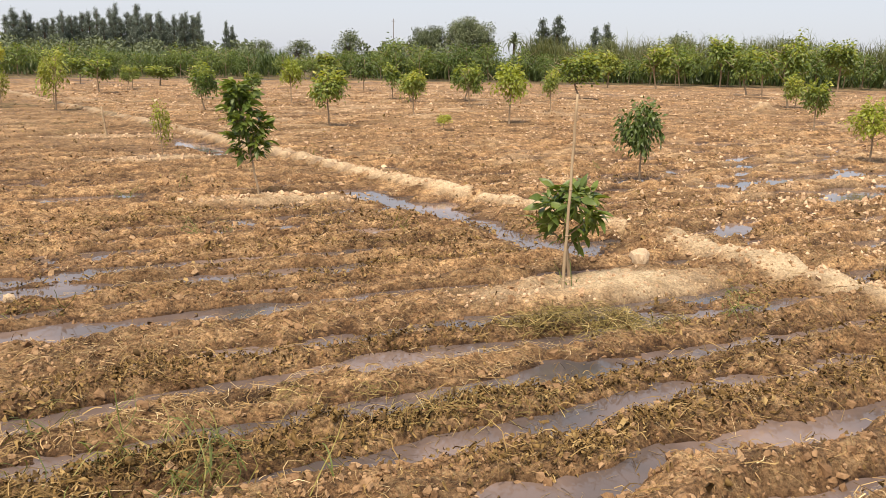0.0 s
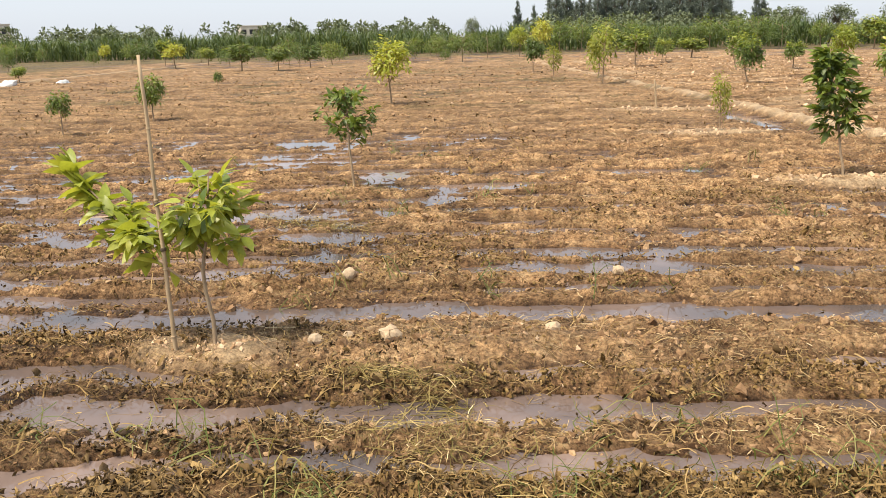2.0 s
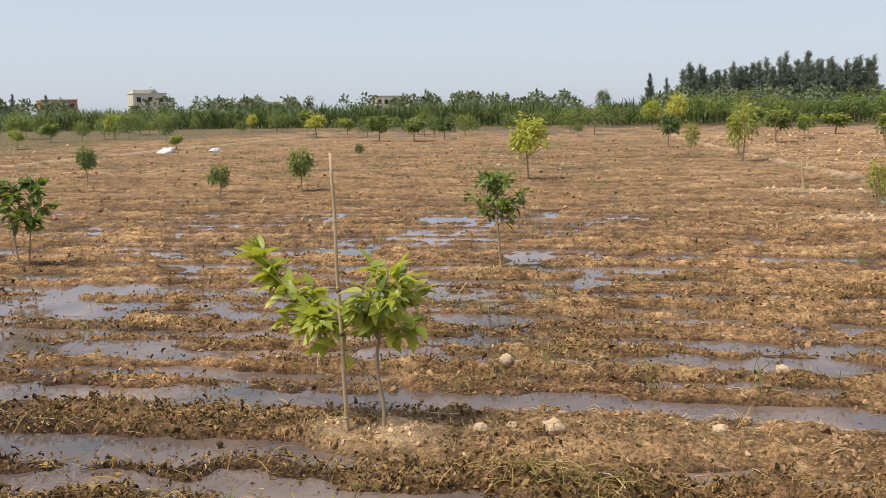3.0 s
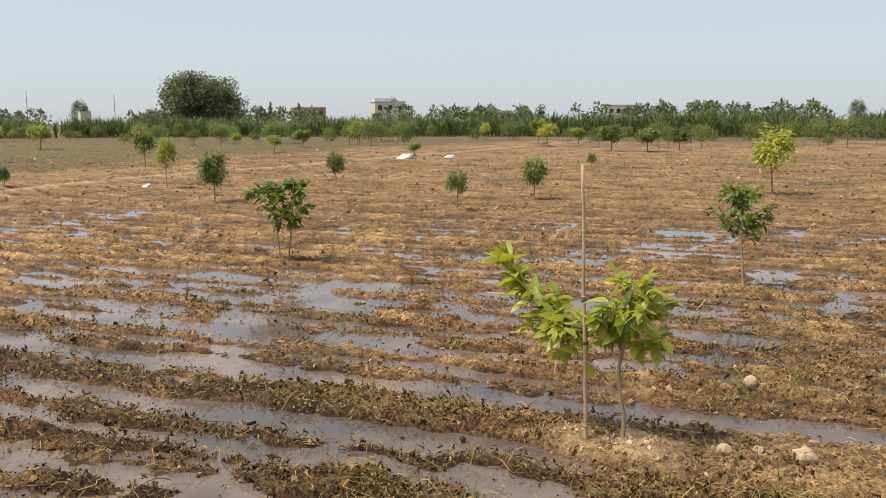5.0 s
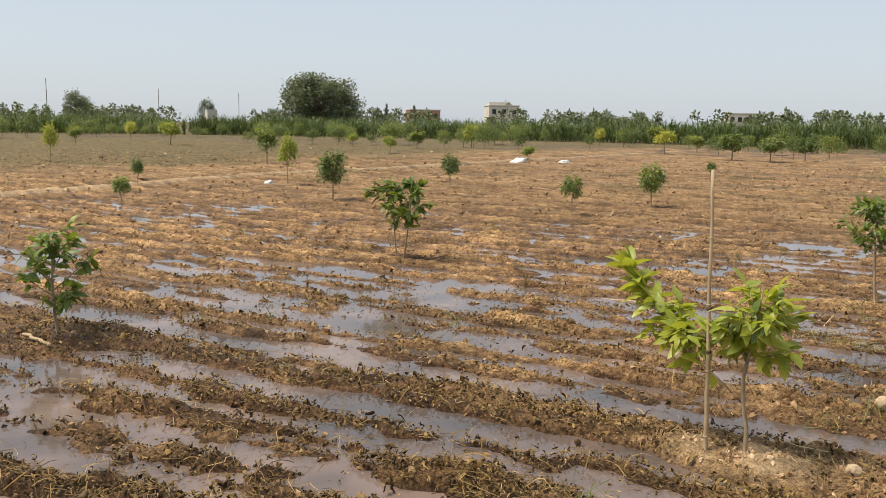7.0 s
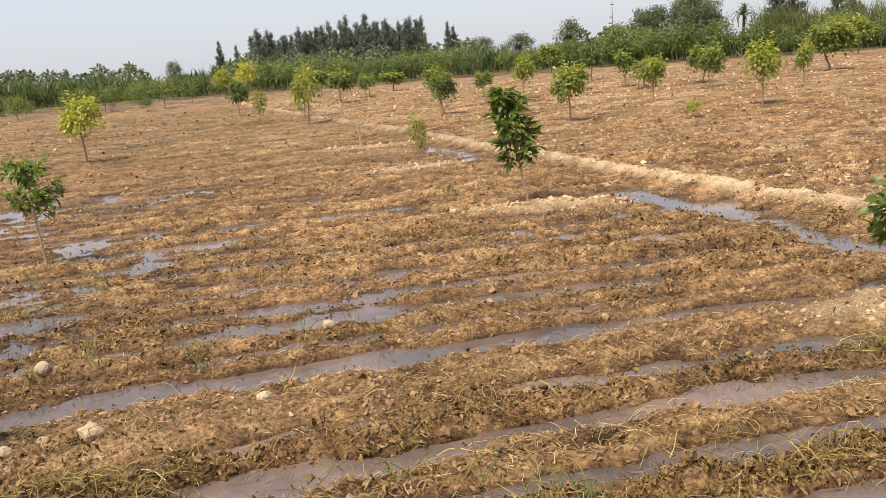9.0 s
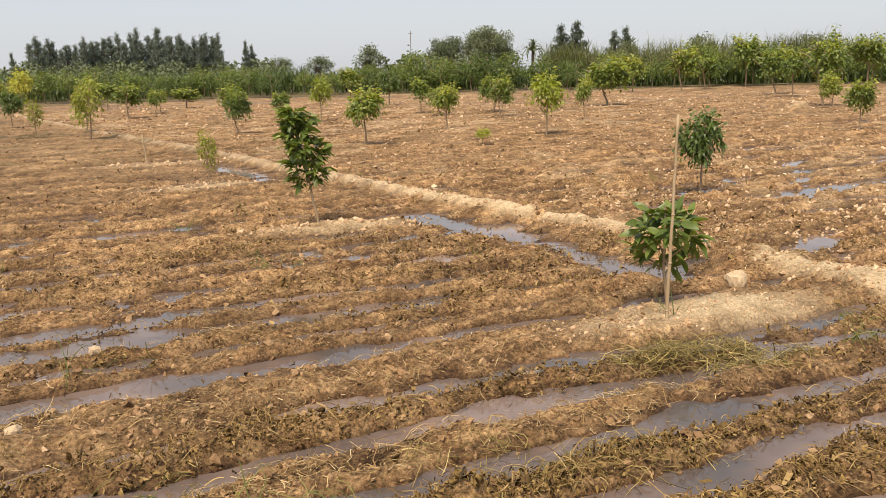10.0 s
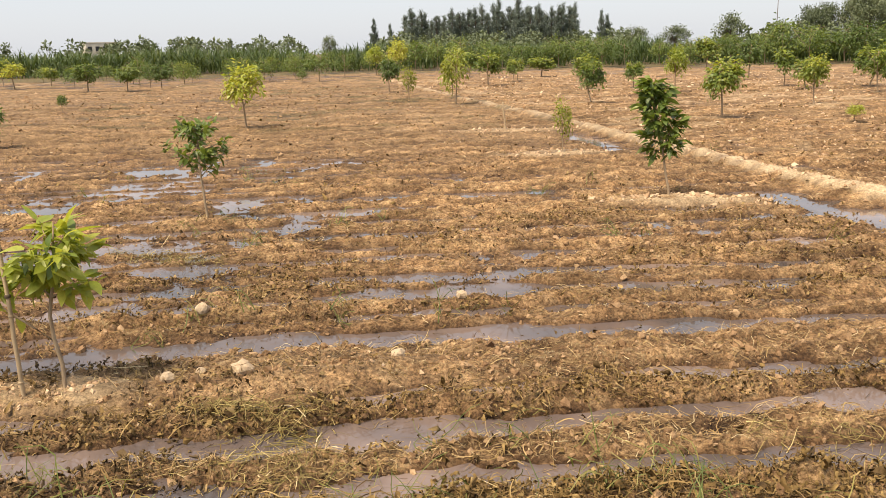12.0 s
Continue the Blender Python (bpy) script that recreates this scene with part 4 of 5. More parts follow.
ORCHARD_EDGE = [(1, -17.4, 32.3, 1.46, 0.93), (2, -15.5, 38.3, 1.52, 1.44), (0, -22.3, 51.9, 1.51, 1.62), (0, -17.1, 50.4, 1.19, 2.03), (2, 5.3, 40.1, 2.05, 2.18),
    (0, 19.8, 70.0, 4.0, 3.07), (2, 15.5, 49.3, 2.67, 1.98), (2, 12.6, 34.7, 2.72, 1.55), (0, 15.0, 45.2, 2.49, 1.52), (0, 25.2, 61.2, 3.47, 2.79), (2, 15.4, 64.2, 2.4, 2.11),
    (0, 9.8, 61.4, 2.54, 2.18), (1, -5.1, 47.0, 1.95, 1.35), (0, -9.9, 64.8, 2.26, 2.09), (0, -2.7, 36.0, 1.49, 1.03), (2, 12.7, 59.2, 3.05, 2.6)]
used = set()
for k, x, y, tall, wide in STONY_PLOT + WET_PLOT + WEEDY_PLOT + ORCHARD_EDGE:
    at = pose(x, y, height_at(x, y), 0, 0, (x * 77 + y * 31) % 360) @ Matrix.Diagonal((wide / 0.7, wide / 0.7, tall / 1.0, 1))
    if k in used:
        copy_at(KINDS[k], at)
    else:
        used.add(k)
        tagged(KINDS[k], LABELS[k], "tree", "young orchard trees")
        KINDS[k].matrix_basis = at
        KINDS[k]["group"] = "young orchard trees"

# older orchard rows in front of the crop belt
EDGE = [(83, 45), (60, 61), (31, 71), (16, 76), (0, 80), (-14, 79), (-23, 76), (-44, 68), (-58, 58), (-76, 50), (-94, 35), (-107, 16), (-112, -13), (-107, -43)]


def along_edge(s):
    """A place on the field's far edge at s of its length, and the way out of the field."""
    lengths = [math.dist(a, b) for a, b in zip(EDGE, EDGE[1:])]
    s *= sum(lengths)
    for (a, b), n in zip(zip(EDGE, EDGE[1:]), lengths):
        if s <= n:
            t = s / n
            d = ((b[0] - a[0]) / n, (b[1] - a[1]) / n)
            return Vector((a[0] + t * (b[0] - a[0]), a[1] + t * (b[1] - a[1]))), Vector((d[1], -d[0]))
        s -= n
    return Vector(EDGE[-1]), Vector((-1, 0))


bushes = [young_tree(41, 1.0, 0.95, 0.26, LEAF_DARK, 1050, 0.078, 7, shape=(SCRAP_V, SCRAP_F)), young_tree(42, 1.0, 0.9, 0.30, LEAF_DARK, 1050, 0.078, 7, shape=(SCRAP_V, SCRAP_F)), young_tree(43, 1.0, 1.0, 0.24, LEAF_DARK, 1050, 0.078, 7, shape=(SCRAP_V, SCRAP_F))]
r = np.random.default_rng(5)
first = set()
for i in [*range(55), *range(110, 230)]:
    s = (0.14 + 0.36 * (i % 55 + r.random() * 0.8) / 55) if i < 110 else (0.46 + 0.46 * ((i - 110) % 60 + r.random()) / 60)
    p, out = along_edge(s)
    p = p - out * ((0.8 if i < 55 else 4.4) + r.random() * (4.0 if i < 110 else 30))
    tall = (r.uniform(2.5, 3.6) if s < 0.36 else r.uniform(1.9, 2.9) if s < 0.46 else r.uniform(0.9, 1.9))
    wide = tall * r.uniform(0.8, 1.2)
    k = int(r.integers(3))
    at = pose(p.x, p.y, height_at(p.x, p.y) - 0.03, 0, 0, r.uniform(0, 360)) @ Matrix.Diagonal((wide, wide, tall, 1))
    if k in first:
        copy_at(bushes[k], at)
    else:
        first.add(k)
        tagged(bushes[k], "bushy green orchard tree in the row before the crop", "tree", "orchard row")
        bushes[k].matrix_basis = at

# ---- the crop belt ----


def belt(name, label, mat, s0, s1, depth0, depth1, count, tall, blades, width, gone):
    r = np.random.default_rng(gone)
    arrays = []
    n = count * blades
    where = np.array([tuple(along_edge(s)[0] + along_edge(s)[1] * d) for s, d in zip(r.uniform(s0, s1, count), r.uniform(depth0, depth1, count))])
    h = tall * r.uniform(0.72, 1.12, count) * (0.85 + 0.3 * vnoise(where[:, 0] * 0.25, where[:, 1] * 0.25, gone))
    x, y, hh = (np.repeat(a, blades) for a in (where[:, 0], where[:, 1], h))
    k = np.tile(np.arange(blades), count) / blades
    m = turns(r.uniform(0, 6.3, n), -1.45 + 1.05 * r.random(n) ** 1.4, r.uniform(-0.3, 0.3, n))
    size = hh * (0.85 - 0.45 * k) * r.uniform(0.7, 1.1, n)
    sc = np.stack([size, width * r.uniform(0.7, 1.3, n), size * r.uniform(1.0, 2.4, n)], 1)
    z = 0.05 + hh * k * 0.62
    v, f = strewn(BLADE_V, BLADE_F, m, sc, np.stack([x + r.normal(0, 0.06, n), y + r.normal(0, 0.06, n), z], 1))
    return stuff(name, label, "crops", mat, [(v, f)])


belt("maize_crop", "dense tall green maize standing along the field's edge", MAIZE, 0.32, 1.0, 1.0, 18, 6600, 2.45, 8, 0.09, 61)
belt("reed_belt", "tall grey-green reeds and cane behind the orchard", REED, 0.0, 0.31, 4.0, 14, 4600, 4.2, 8, 0.042, 62)
belt("maize_strip", "dark green maize standing below the reeds", MAIZE, 0.0, 0.35, 1.0, 7, 2000, 2.0, 7, 0.11, 63)

# ---- far woods, their haze painted into the leaf colour ----
r = np.random.default_rng(66)
n = 42000
spots = [along_edge(v) for v in r.uniform(0.30, 1.0, 420)]
back = r.uniform(22, 60, 420)
crowns = np.array([tuple(p + out * d) for (p, out), d in zip(spots, back)])
tops = r.uniform(2.0, 3.1, 420) * (1 + 0.006 * back)
pick = r.integers(0, 420, n)
ang, rad = r.uniform(0, 6.28, n), np.sqrt(r.random(n))
lift = r.random(n) ** 0.7
size = r.uniform(0.35, 0.7, n)
woods = strewn(PLAIN_V, PLAIN_F, turns(r.uniform(0, 6.3, n), r.normal(-0.3, 0.6, n), r.normal(0, 0.6, n)), np.stack([size, size * 0.7, size], 1),
               np.stack([crowns[pick, 0] + np.cos(ang) * rad * 2.3 * (1.15 - lift), crowns[pick, 1] + np.sin(ang) * rad * 2.3 * (1.15 - lift), 0.2 + tops[pick] * lift], 1))
stuff("far_woods", "hazy grey-green trees and shrubs along the far skyline", "far trees", HAZED_LEAF, [woods])

# ---- far trees, paled by haze in their foliage materials ----


def big_tree(seed, tall, wide, mat, count, leaf, name, style="round"):
    """A grown tree: trunk, limbs, and a crown of clumped foliage with gaps."""
    r = np.random.default_rng(seed)
    root = new(name)
    wood, twigs = [], []
    stem = curved((0, 0, -0.2), (r.normal(0, 0.04) * tall, r.normal(0, 0.04) * tall, tall * (0.92 if style != "round" else 0.6)), 6, 0.02 * tall, r)
    wood.append(tube(stem, np.linspace(0.03, 0.006, 7) * tall, 7))
    n = 34 if style == "conifer" else 60
    for k in range(n):
        ang = 2.4 * k + r.random()
        if style == "conifer":
            t = 0.12 + 0.86 * k / n
            reach = wide * 0.5 * (1.03 - t) ** 1.15 * r.uniform(0.5, 1.25)
            a = stem[0].lerp(stem[-1], t)
            b = a + Vector((math.cos(ang) * reach, math.sin(ang) * reach, tall * 0.09 * r.uniform(0.3, 1.4)))
        else:
            up = r.random()
            reach = wide * 0.5 * math.sqrt(max(0.05, 1 - (2 * up - 0.75) ** 2 * 0.75)) * r.uniform(0.62, 1.05)
            a = stem[2].lerp(stem[-1], r.random())
            b = Vector((math.cos(ang) * reach, math.sin(ang) * reach, tall * (0.14 + 0.84 * up)))
        limb = curved(a, b, 2, 0.03 * tall, r)
        twigs.append(limb)
        wood.append(tube(limb, np.linspace(0.008, 0.002, 3) * tall, 3))
    twigs.append(stem[3:])
    part("trunk", tubes_mesh("trunk", wood[:1], FARBARK), root)
    tagged(part("branchwork", tubes_mesh("branchwork", wood[1:], FARBARK), root), kind="stuff")
    m, sc, pl = leaves_on(twigs, count, leaf, r, droop=(-0.95 if style == "conifer" else 0.2), width=(0.22 if style == "conifer" else 0.5), start=0.3, wide=wide * (0.035 if style == "conifer" else 0.06))
    if style == "conifer":
        sc = sc * np.clip(1.2 - pl[:, 2:3] / tall, 0.34, 1.0)      # finer sprays towards the tip
    if style == "round":
        # foliage in clumps that close to one uneven dome
        clumps = r.normal(0, 1, (70, 3))
        clumps *= (r.uniform(0.35, 1.0, 70) ** 0.6 / np.linalg.norm(clumps, axis=1))[:, None]
        q = clumps[r.integers(0, 70, count)] * 0.88 + np.clip(r.normal(0, 0.12, (count, 3)), -0.2, 0.2)
        pl = np.stack([q[:, 0] * wide / 2, q[:, 1] * wide / 2, tall * (0.44 + 0.54 * q[:, 2])], 1)
    v, f = strewn(SCRAP_V, SCRAP_F, m, sc, pl)
    part("crown", mesh_from("crown", v, f, [mat]), root)
    return root


def plant(root, label, category, group, spots):
    """Puts the tree at the first spot (x, y, width factor, height factor) and copies of it at the others."""
    tagged(root, label, category, group)
    for i, (x, y, w, t) in enumerate(spots):
        at = pose(x, y, 0.0, 0, 0, (x * 37) % 360) @ Matrix.Diagonal((w, w, t, 1))
        if i:
            copy_at(root, at)
        else:
            root.matrix_basis = at
    return root


def polar(yaw, dist):
    a = radians(yaw)
    return -0.4 - dist * math.sin(a), 0.5 + dist * math.cos(a)


r = np.random.default_rng(8)
stand = [(*polar(16.5 + 0.185 * i + r.uniform(-0.1, 0.1), 150 + r.uniform(-9, 9)), r.uniform(0.9, 1.35), r.uniform(0.84, 1.14) * (1.0 if i < 36 else 0.88)) for i in range(58)]
plant(big_tree(71, 9.0, 4.2, HAZED_NEEDLE, 3000, 0.72, "casuarina", "conifer"), "dark feathery casuarina tree in a dense far stand", "tree", "casuarina stand", stand[::2])
plant(big_tree(72, 8.8, 3.8, HAZED_NEEDLE, 3000, 0.72, "casuarina", "conifer"), "dark feathery casuarina tree in a dense far stand", "tree", "casuarina stand", stand[1::2])
plant(big_tree(73, 7.6, 3.6, HAZED_NEEDLE, 3000, 0.8, "casuarina", "conifer"), "solitary dark casuarina beyond the crop", "tree", "lone casuarinas",
      [(*polar(14.4, 150), 1.0, 0.92), (*polar(14.8, 150), 0.9, 1.02), (*polar(-5.2, 130), 1.8, 1.06), (*polar(-5.9, 130), 1.8, 1.12), (*polar(-8.4, 130), 1.5, 0.92), (*polar(-9.2, 130), 1.5, 0.98),
       (*polar(29.2, 160), 0.9, 1.0), (*polar(28.1, 160), 0.8, 0.88), (*polar(68.2, 190), 0.8, 0.80), (*polar(66.3, 190), 0.9, 0.76), (*polar(36.2, 180), 0.7, 0.74), (*polar(38.2, 180), 0.8, 0.66), (*polar(40.6, 180), 0.7, 0.62)])
plant(big_tree(74, 8.4, 13.6, HAZED_LEAF, 17000, 0.52, "broad_tree"), "large dark round-crowned broadleaf tree beyond the field", "tree", "far broadleaf trees",
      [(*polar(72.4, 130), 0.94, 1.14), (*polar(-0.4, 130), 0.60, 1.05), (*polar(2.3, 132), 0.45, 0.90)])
plant(big_tree(75, 5.5, 6.0, HAZED_LEAF, 2800, 0.40, "small_tree"), "small dark broadleaf tree on the far skyline", "tree", "skyline trees",
      [(*polar(-9.0, 110), 0.7, 0.95), (*polar(7.2, 95), 0.62, 0.92), (*polar(4.4, 170), 0.8, 1.05), (*polar(79.4, 190), 0.75, 1.22), (*polar(60.3, 255), 0.8, 1.65),
       (*polar(43.2, 200), 0.5, 1.1), (*polar(32.1, 190), 0.7, 1.04), (*polar(86.5, 200), 0.9, 1.3), (*polar(65.4, 200), 0.7, 0.95), (*polar(-13.5, 105), 0.8, 1.0),
       (*polar(87, 140), 0.7, 1.15), (*polar(-19.5, 110), 0.9, 0.95), (*polar(12.8, 130), 0.9, 0.86), (*polar(10.4, 120), 0.9, 0.82), (*polar(52, 200), 0.9, 0.92), (*polar(55.2, 125), 0.7, 0.62), (*polar(54.2, 128), 0.8, 0.64), (*polar(53.2, 124), 0.7, 0.60), (*polar(75.4, 200), 0.9, 0.92)])


def palm(yaw, dist, tall, seed):
    r = np.random.default_rng(seed)
    x, y = polar(yaw, dist)
    root = new("palm")
    root.matrix_basis = pose(x, y, 0)
    tagged(root, "hazy date palm on the far skyline", "palm", "far palms")
    part("trunk", tubes_mesh("trunk", [tube(curved((0, 0, -0.2), (0.2, 0, tall * 0.72), 6, 0.1, r), [0.2] * 7, 8)], FARBARK), root)
    n = 46
    m = turns(np.linspace(0, 6.28 * 5, n), np.linspace(0.7, -1.35, n), r.normal(0, 0.2, n))
    for i in range(n):
        size = tall * 0.36 * r.uniform(0.85, 1.1)
        v, f = strewn(BLADE_V, BLADE_F, m[i:i + 1], np.array([[size, size * 0.11, size * 3.2]]), np.array([[0.2, 0, tall * 0.72]]))
        part("frond", mesh_from("frond", v, f, [HAZED_LEAF]), root)
    return root


palm(-3.1, 140, 6.4, 1)
palm(-4.3, 190, 5.8, 2)


def far_pole(yaw, dist, tall):
    x, y = polar(yaw, dist)
    ob = new("utility_pole", tubes_mesh("utility_pole", [tube([(x, y, -0.2), (x, y, tall * 0.5), (x, y, tall)], (0.08, 0.07, 0.06), 8), tube([(x - 0.4, y, tall - 0.5), (x + 0.4, y, tall - 0.5)], (0.05, 0.05), 6)], FARBARK))
    return tagged(ob, "thin grey utility pole on the far skyline", "utility pole", "far poles")


for yaw, dist, tall in ((88.5, 190, 9.5), (82.2, 230, 9.5), (77.4, 230, 8.8), (4.6, 190, 10.5)):
    far_pole(yaw, dist, tall)

# ---- near saplings, leaf by leaf ----


def leaf_mesh(seed, mat):
    """One pointed oval leaf, folded along its rib and curling down, 1 long."""
    r = np.random.default_rng(seed)
    rows, vs, fs = 7, [], []
    curl, fold = r.uniform(0.05, 0.35), r.uniform(0.12, 0.3)
    for i in range(rows):
        t = i / (rows - 1)
        half = 0.19 * math.sin(math.pi * min(1, t * 0.93 + 0.07)) ** 0.75 * (1.12 - 0.35 * t) if i < rows - 1 else 0.0
        half = max(half, 0.012)
        z = -curl * t * t
        wave = 0.018 * math.sin(7 * t + seed)
        vs += [(t, half, z + fold * half * 1.2 + wave), (t, 0, z), (t, -half, z + fold * half * 1.2 - wave)]
        if i:
            k = 3 * (i - 1)
            fs += [(k, k + 1, k + 4, k + 3), (k + 1, k + 2, k + 5, k + 4)]
    me = bpy.data.meshes.new("leaf")
    me.from_pydata(vs, [], fs)
    me.polygons.foreach_set("use_smooth", [True] * len(me.polygons))
    me.materials.append(mat)
    return me


def leaf_parts(holder, twigs, count, length, mat, seed, droop=0.3, start=0.15, wide=0.01):
    r = np.random.default_rng(seed)
    shapes = [leaf_mesh(seed + i, mat) for i in range(4)]
    m, sc, pl = leaves_on(twigs, count, length, r, droop=droop, start=start, wide=wide)
    for i in range(count):
        ob = part("leaf", shapes[i % 4], holder)
        s = float(sc[i, 0])
        ob.matrix_basis = Matrix.Translation(pl[i]) @ Matrix(m[i].tolist()).to_4x4() @ Matrix.Diagonal((s, s * r.uniform(0.95, 1.3), s, 1))


def stem_and_twigs(name, wood, root):
    """The first tube is the stem, the others are twigs on it."""
    holder = part(name, tubes_mesh(name, wood[:1], BARK), root)
    for w in wood[1:]:
        part("twig", tubes_mesh("twig", [w], BARK), holder)
    return holder


def near_sapling(seed, x, y, height, crown, bare, mats, count, leaf, limbs, stems, label, lean=(0, 0)):
    r = np.random.default_rng(seed)
    root = set_down(new("sapling"), x, y)
    tagged(root, label, "sapling", "saplings near the furrows")
    for s in range(stems):
        side = (s - (stems - 1) / 2)
        foot = Vector((0.05 * side, 0.07 * side, -0.05))
        top = Vector((lean[0] + crown * 0.38 * side + r.normal(0, 0.02), lean[1] + crown * 0.38 * side, height * 0.90))
        stem = curved(foot, top, 9, 0.03, r)
        wood, twigs = [tube(stem, np.linspace(0.0145, 0.005, 10) * (0.75 if stems > 1 else 1.0), 8)], [stem[6:]]
        for k in range(limbs):
            t = bare + (0.96 - bare) * (k + 0.6 * r.random()) / limbs
            i = min(int(t * 9), 8)
            a = stem[i].lerp(stem[i + 1], t * 9 - i)
            ang = 2.4 * k + r.random()
            reach = crown * 0.50 * math.sin(math.pi * (0.28 + 0.66 * (t - bare) / (1 - bare))) * r.uniform(0.7, 1.1)
            b = a + Vector((math.cos(ang) * reach, math.sin(ang) * reach, reach * r.uniform(0.35, 1.1)))
            b.z = min(b.z, height * 0.97)
            limb = curved(a, b, 3, 0.015, r)
            twigs.append(limb)
            wood.append(tube(limb, (0.006, 0.005, 0.004, 0.002), 6))
        holder = stem_and_twigs("stem", wood, root)
        leaf_parts(holder, twigs, int(count * 0.7), leaf, mats[0], seed * 10 + s, wide=0.025)
        leaf_parts(holder, [p[len(p) // 2:] for p in twigs], int(count * 0.3), leaf * 0.9, mats[1], seed * 10 + s + 5, droop=-0.1, wide=0.02)
    return root


near_sapling(21, -1.9, 9.89, 1.32, 0.47, 0.36, (LEAF_DARK, LEAF_MID), 640, 0.125, 24, 1, "tall dark green sapling on a pale soil heap", (-0.24, 0.0))
near_sapling(22, 1.1, 6.47, 0.70, 0.50, 0.36, (LEAF_DARK, LEAF_MID), 300, 0.12, 10, 1, "dark green glossy sapling beside a leaning cane stake")
near_sapling(23, -5.90, 7.20, 1.02, 0.60, 0.46, (LEAF_DARK, LEAF_MID), 480, 0.095, 16, 1, "sparse dark green sapling on a bare crooked stem", (-0.12, 0.05))
near_sapling(24, -10.15, 4.25, 1.0, 0.55, 0.42, (LEAF_DARK, LEAF_MID), 230, 0.12, 10, 2, "dark green two-stemmed sapling standing in wet furrows")
near_sapling(25, -7.56, 0.36, 0.86, 0.56, 0.26, (LEAF_DARK, LEAF_MID), 260, 0.115, 12, 1, "dark green leafy sapling beside wide puddles")


def staked_sapling():
    """The bright sapling at the tall stake: an upright shoot and a long shoot that leans away."""
    r = np.random.default_rng(31)
    root = set_down(new("sapling"), -3.55, 3.30, 0.0, 1.0, 0.96)
    tagged(root, "bright yellow-green sapling with two shoots beside a stake", "sapling", "saplings near the furrows")
    stem = [Vector(p) for p in ((0, 0, -0.05), (-0.01, 0.01, 0.12), (-0.035, 0.0, 0.26), (-0.03, -0.01, 0.38), (-0.02, 0.0, 0.47), (0.0, 0.02, 0.6), (0.015, 0.02, 0.74), (0.02, 0.03, 0.85))]
    wood, twigs = [tube(stem, (0.011, 0.0105, 0.010, 0.009, 0.008, 0.006, 0.005, 0.003), 8)], [stem[4:]]
    for k in range(10):
        a = stem[4].lerp(stem[6], r.random())
        ang = 2.4 * k
        reach = r.uniform(0.12, 0.25)
        b = a + Vector((math.cos(ang) * reach, math.sin(ang) * reach, r.uniform(0.02, 0.16)))
        limb = curved(a, b, 3, 0.01, r)
        twigs.append(limb)
        wood.append(tube(limb, (0.005, 0.004, 0.003, 0.002), 6))
    holder = stem_and_twigs("stem", wood, root)
    leaf_parts(holder, twigs, 250, 0.115, LEAF_YOUNG, 330, droop=0.15, wide=0.022)
    leaf_parts(holder, twigs[1:8], 44, 0.11, LEAF_MID, 331, droop=0.6, wide=0.02)
    shoot = [Vector(p) for p in ((-0.03, 0.0, 0.24), (-0.12, -0.05, 0.33), (-0.24, -0.12, 0.44), (-0.38, -0.14, 0.55), (-0.56, -0.16, 0.72), (-0.74, -0.18, 0.86))]
    wood, twigs = [tube(shoot, (0.006, 0.006, 0.006, 0.006, 0.005, 0.003), 7)], [shoot[3:], shoot[2:]]
    for k in range(7):
        a = shoot[2].lerp(shoot[3], r.random())
        b = a + Vector((r.uniform(-0.16, 0.14), r.uniform(-0.12, 0.12), r.uniform(-0.02, 0.2)))
        limb = curved(a, b, 3, 0.01, r)
        twigs.append(limb)
        wood.append(tube(limb, (0.005, 0.004, 0.003, 0.002), 6))
    holder = stem_and_twigs("shoot", wood, root)
    leaf_parts(holder, twigs[1:], 160, 0.104, LEAF_YOUNG, 340, droop=0.2, wide=0.02)
    leaf_parts(holder, twigs[:1], 62, 0.14, LEAF_YOUNG, 341, droop=-0.3, start=0.0)
    leaf_parts(holder, [shoot[1:5]], 34, 0.125, LEAF_YOUNG, 343, droop=0.0, start=0.1, wide=0.015)
    leaf_parts(holder, twigs[2:], 16, 0.10, LEAF_MID, 342, droop=0.8)
    return root


staked_sapling()


def ring(at, way, radius, half, mat, name, parent, label=""):
    """A thin raised band round a cane."""
    path = [at + way * (half * k) for k in (-1.0, -0.5, 0.5, 1.0)]
    return part(name, tubes_mesh(name, [tube(path, [radius * 0.9, radius, radius, radius * 0.9], 9)], mat), parent, label)


def stake(x, y, top, radius, label, seed=0, ties=()):
    """A cane with its joints, and the wire ties wound on it."""
    r = np.random.default_rng(seed)
    z = height_at(x, y)
    root = new("stake")
    root.matrix_basis = pose(x, y, z)
    a, b = Vector((0, 0, -0.15)), Vector(top) - Vector((x, y, z))
    n = 14
    path = [a.lerp(b, i / n) + Vector((r.uniform(-1, 1), r.uniform(-1, 1), 0)) * radius * 0.35 for i in range(n + 1)]
    path[-1] = b
    radii = [radius * (1.1 - 0.35 * i / n) for i in range(n + 1)]
    part("cane", tubes_mesh("cane", [tube(path, radii, 9)], POLE), root)
    way = (b - a).normalized()
    for i in range(2, n, 3):
        ring(path[i], way, radii[i] * 1.28, radius * 0.45, POLE, "joint", root)
    for t in ties:
        i = int(t * n)
        ring(path[i].lerp(path[i + 1], t * n - i), way, radii[i] * 1.45, radius * 0.8, FARBARK, "tie", root, "dark twine wound round the cane")
    return tagged(root, label, "stake", "cane stakes")


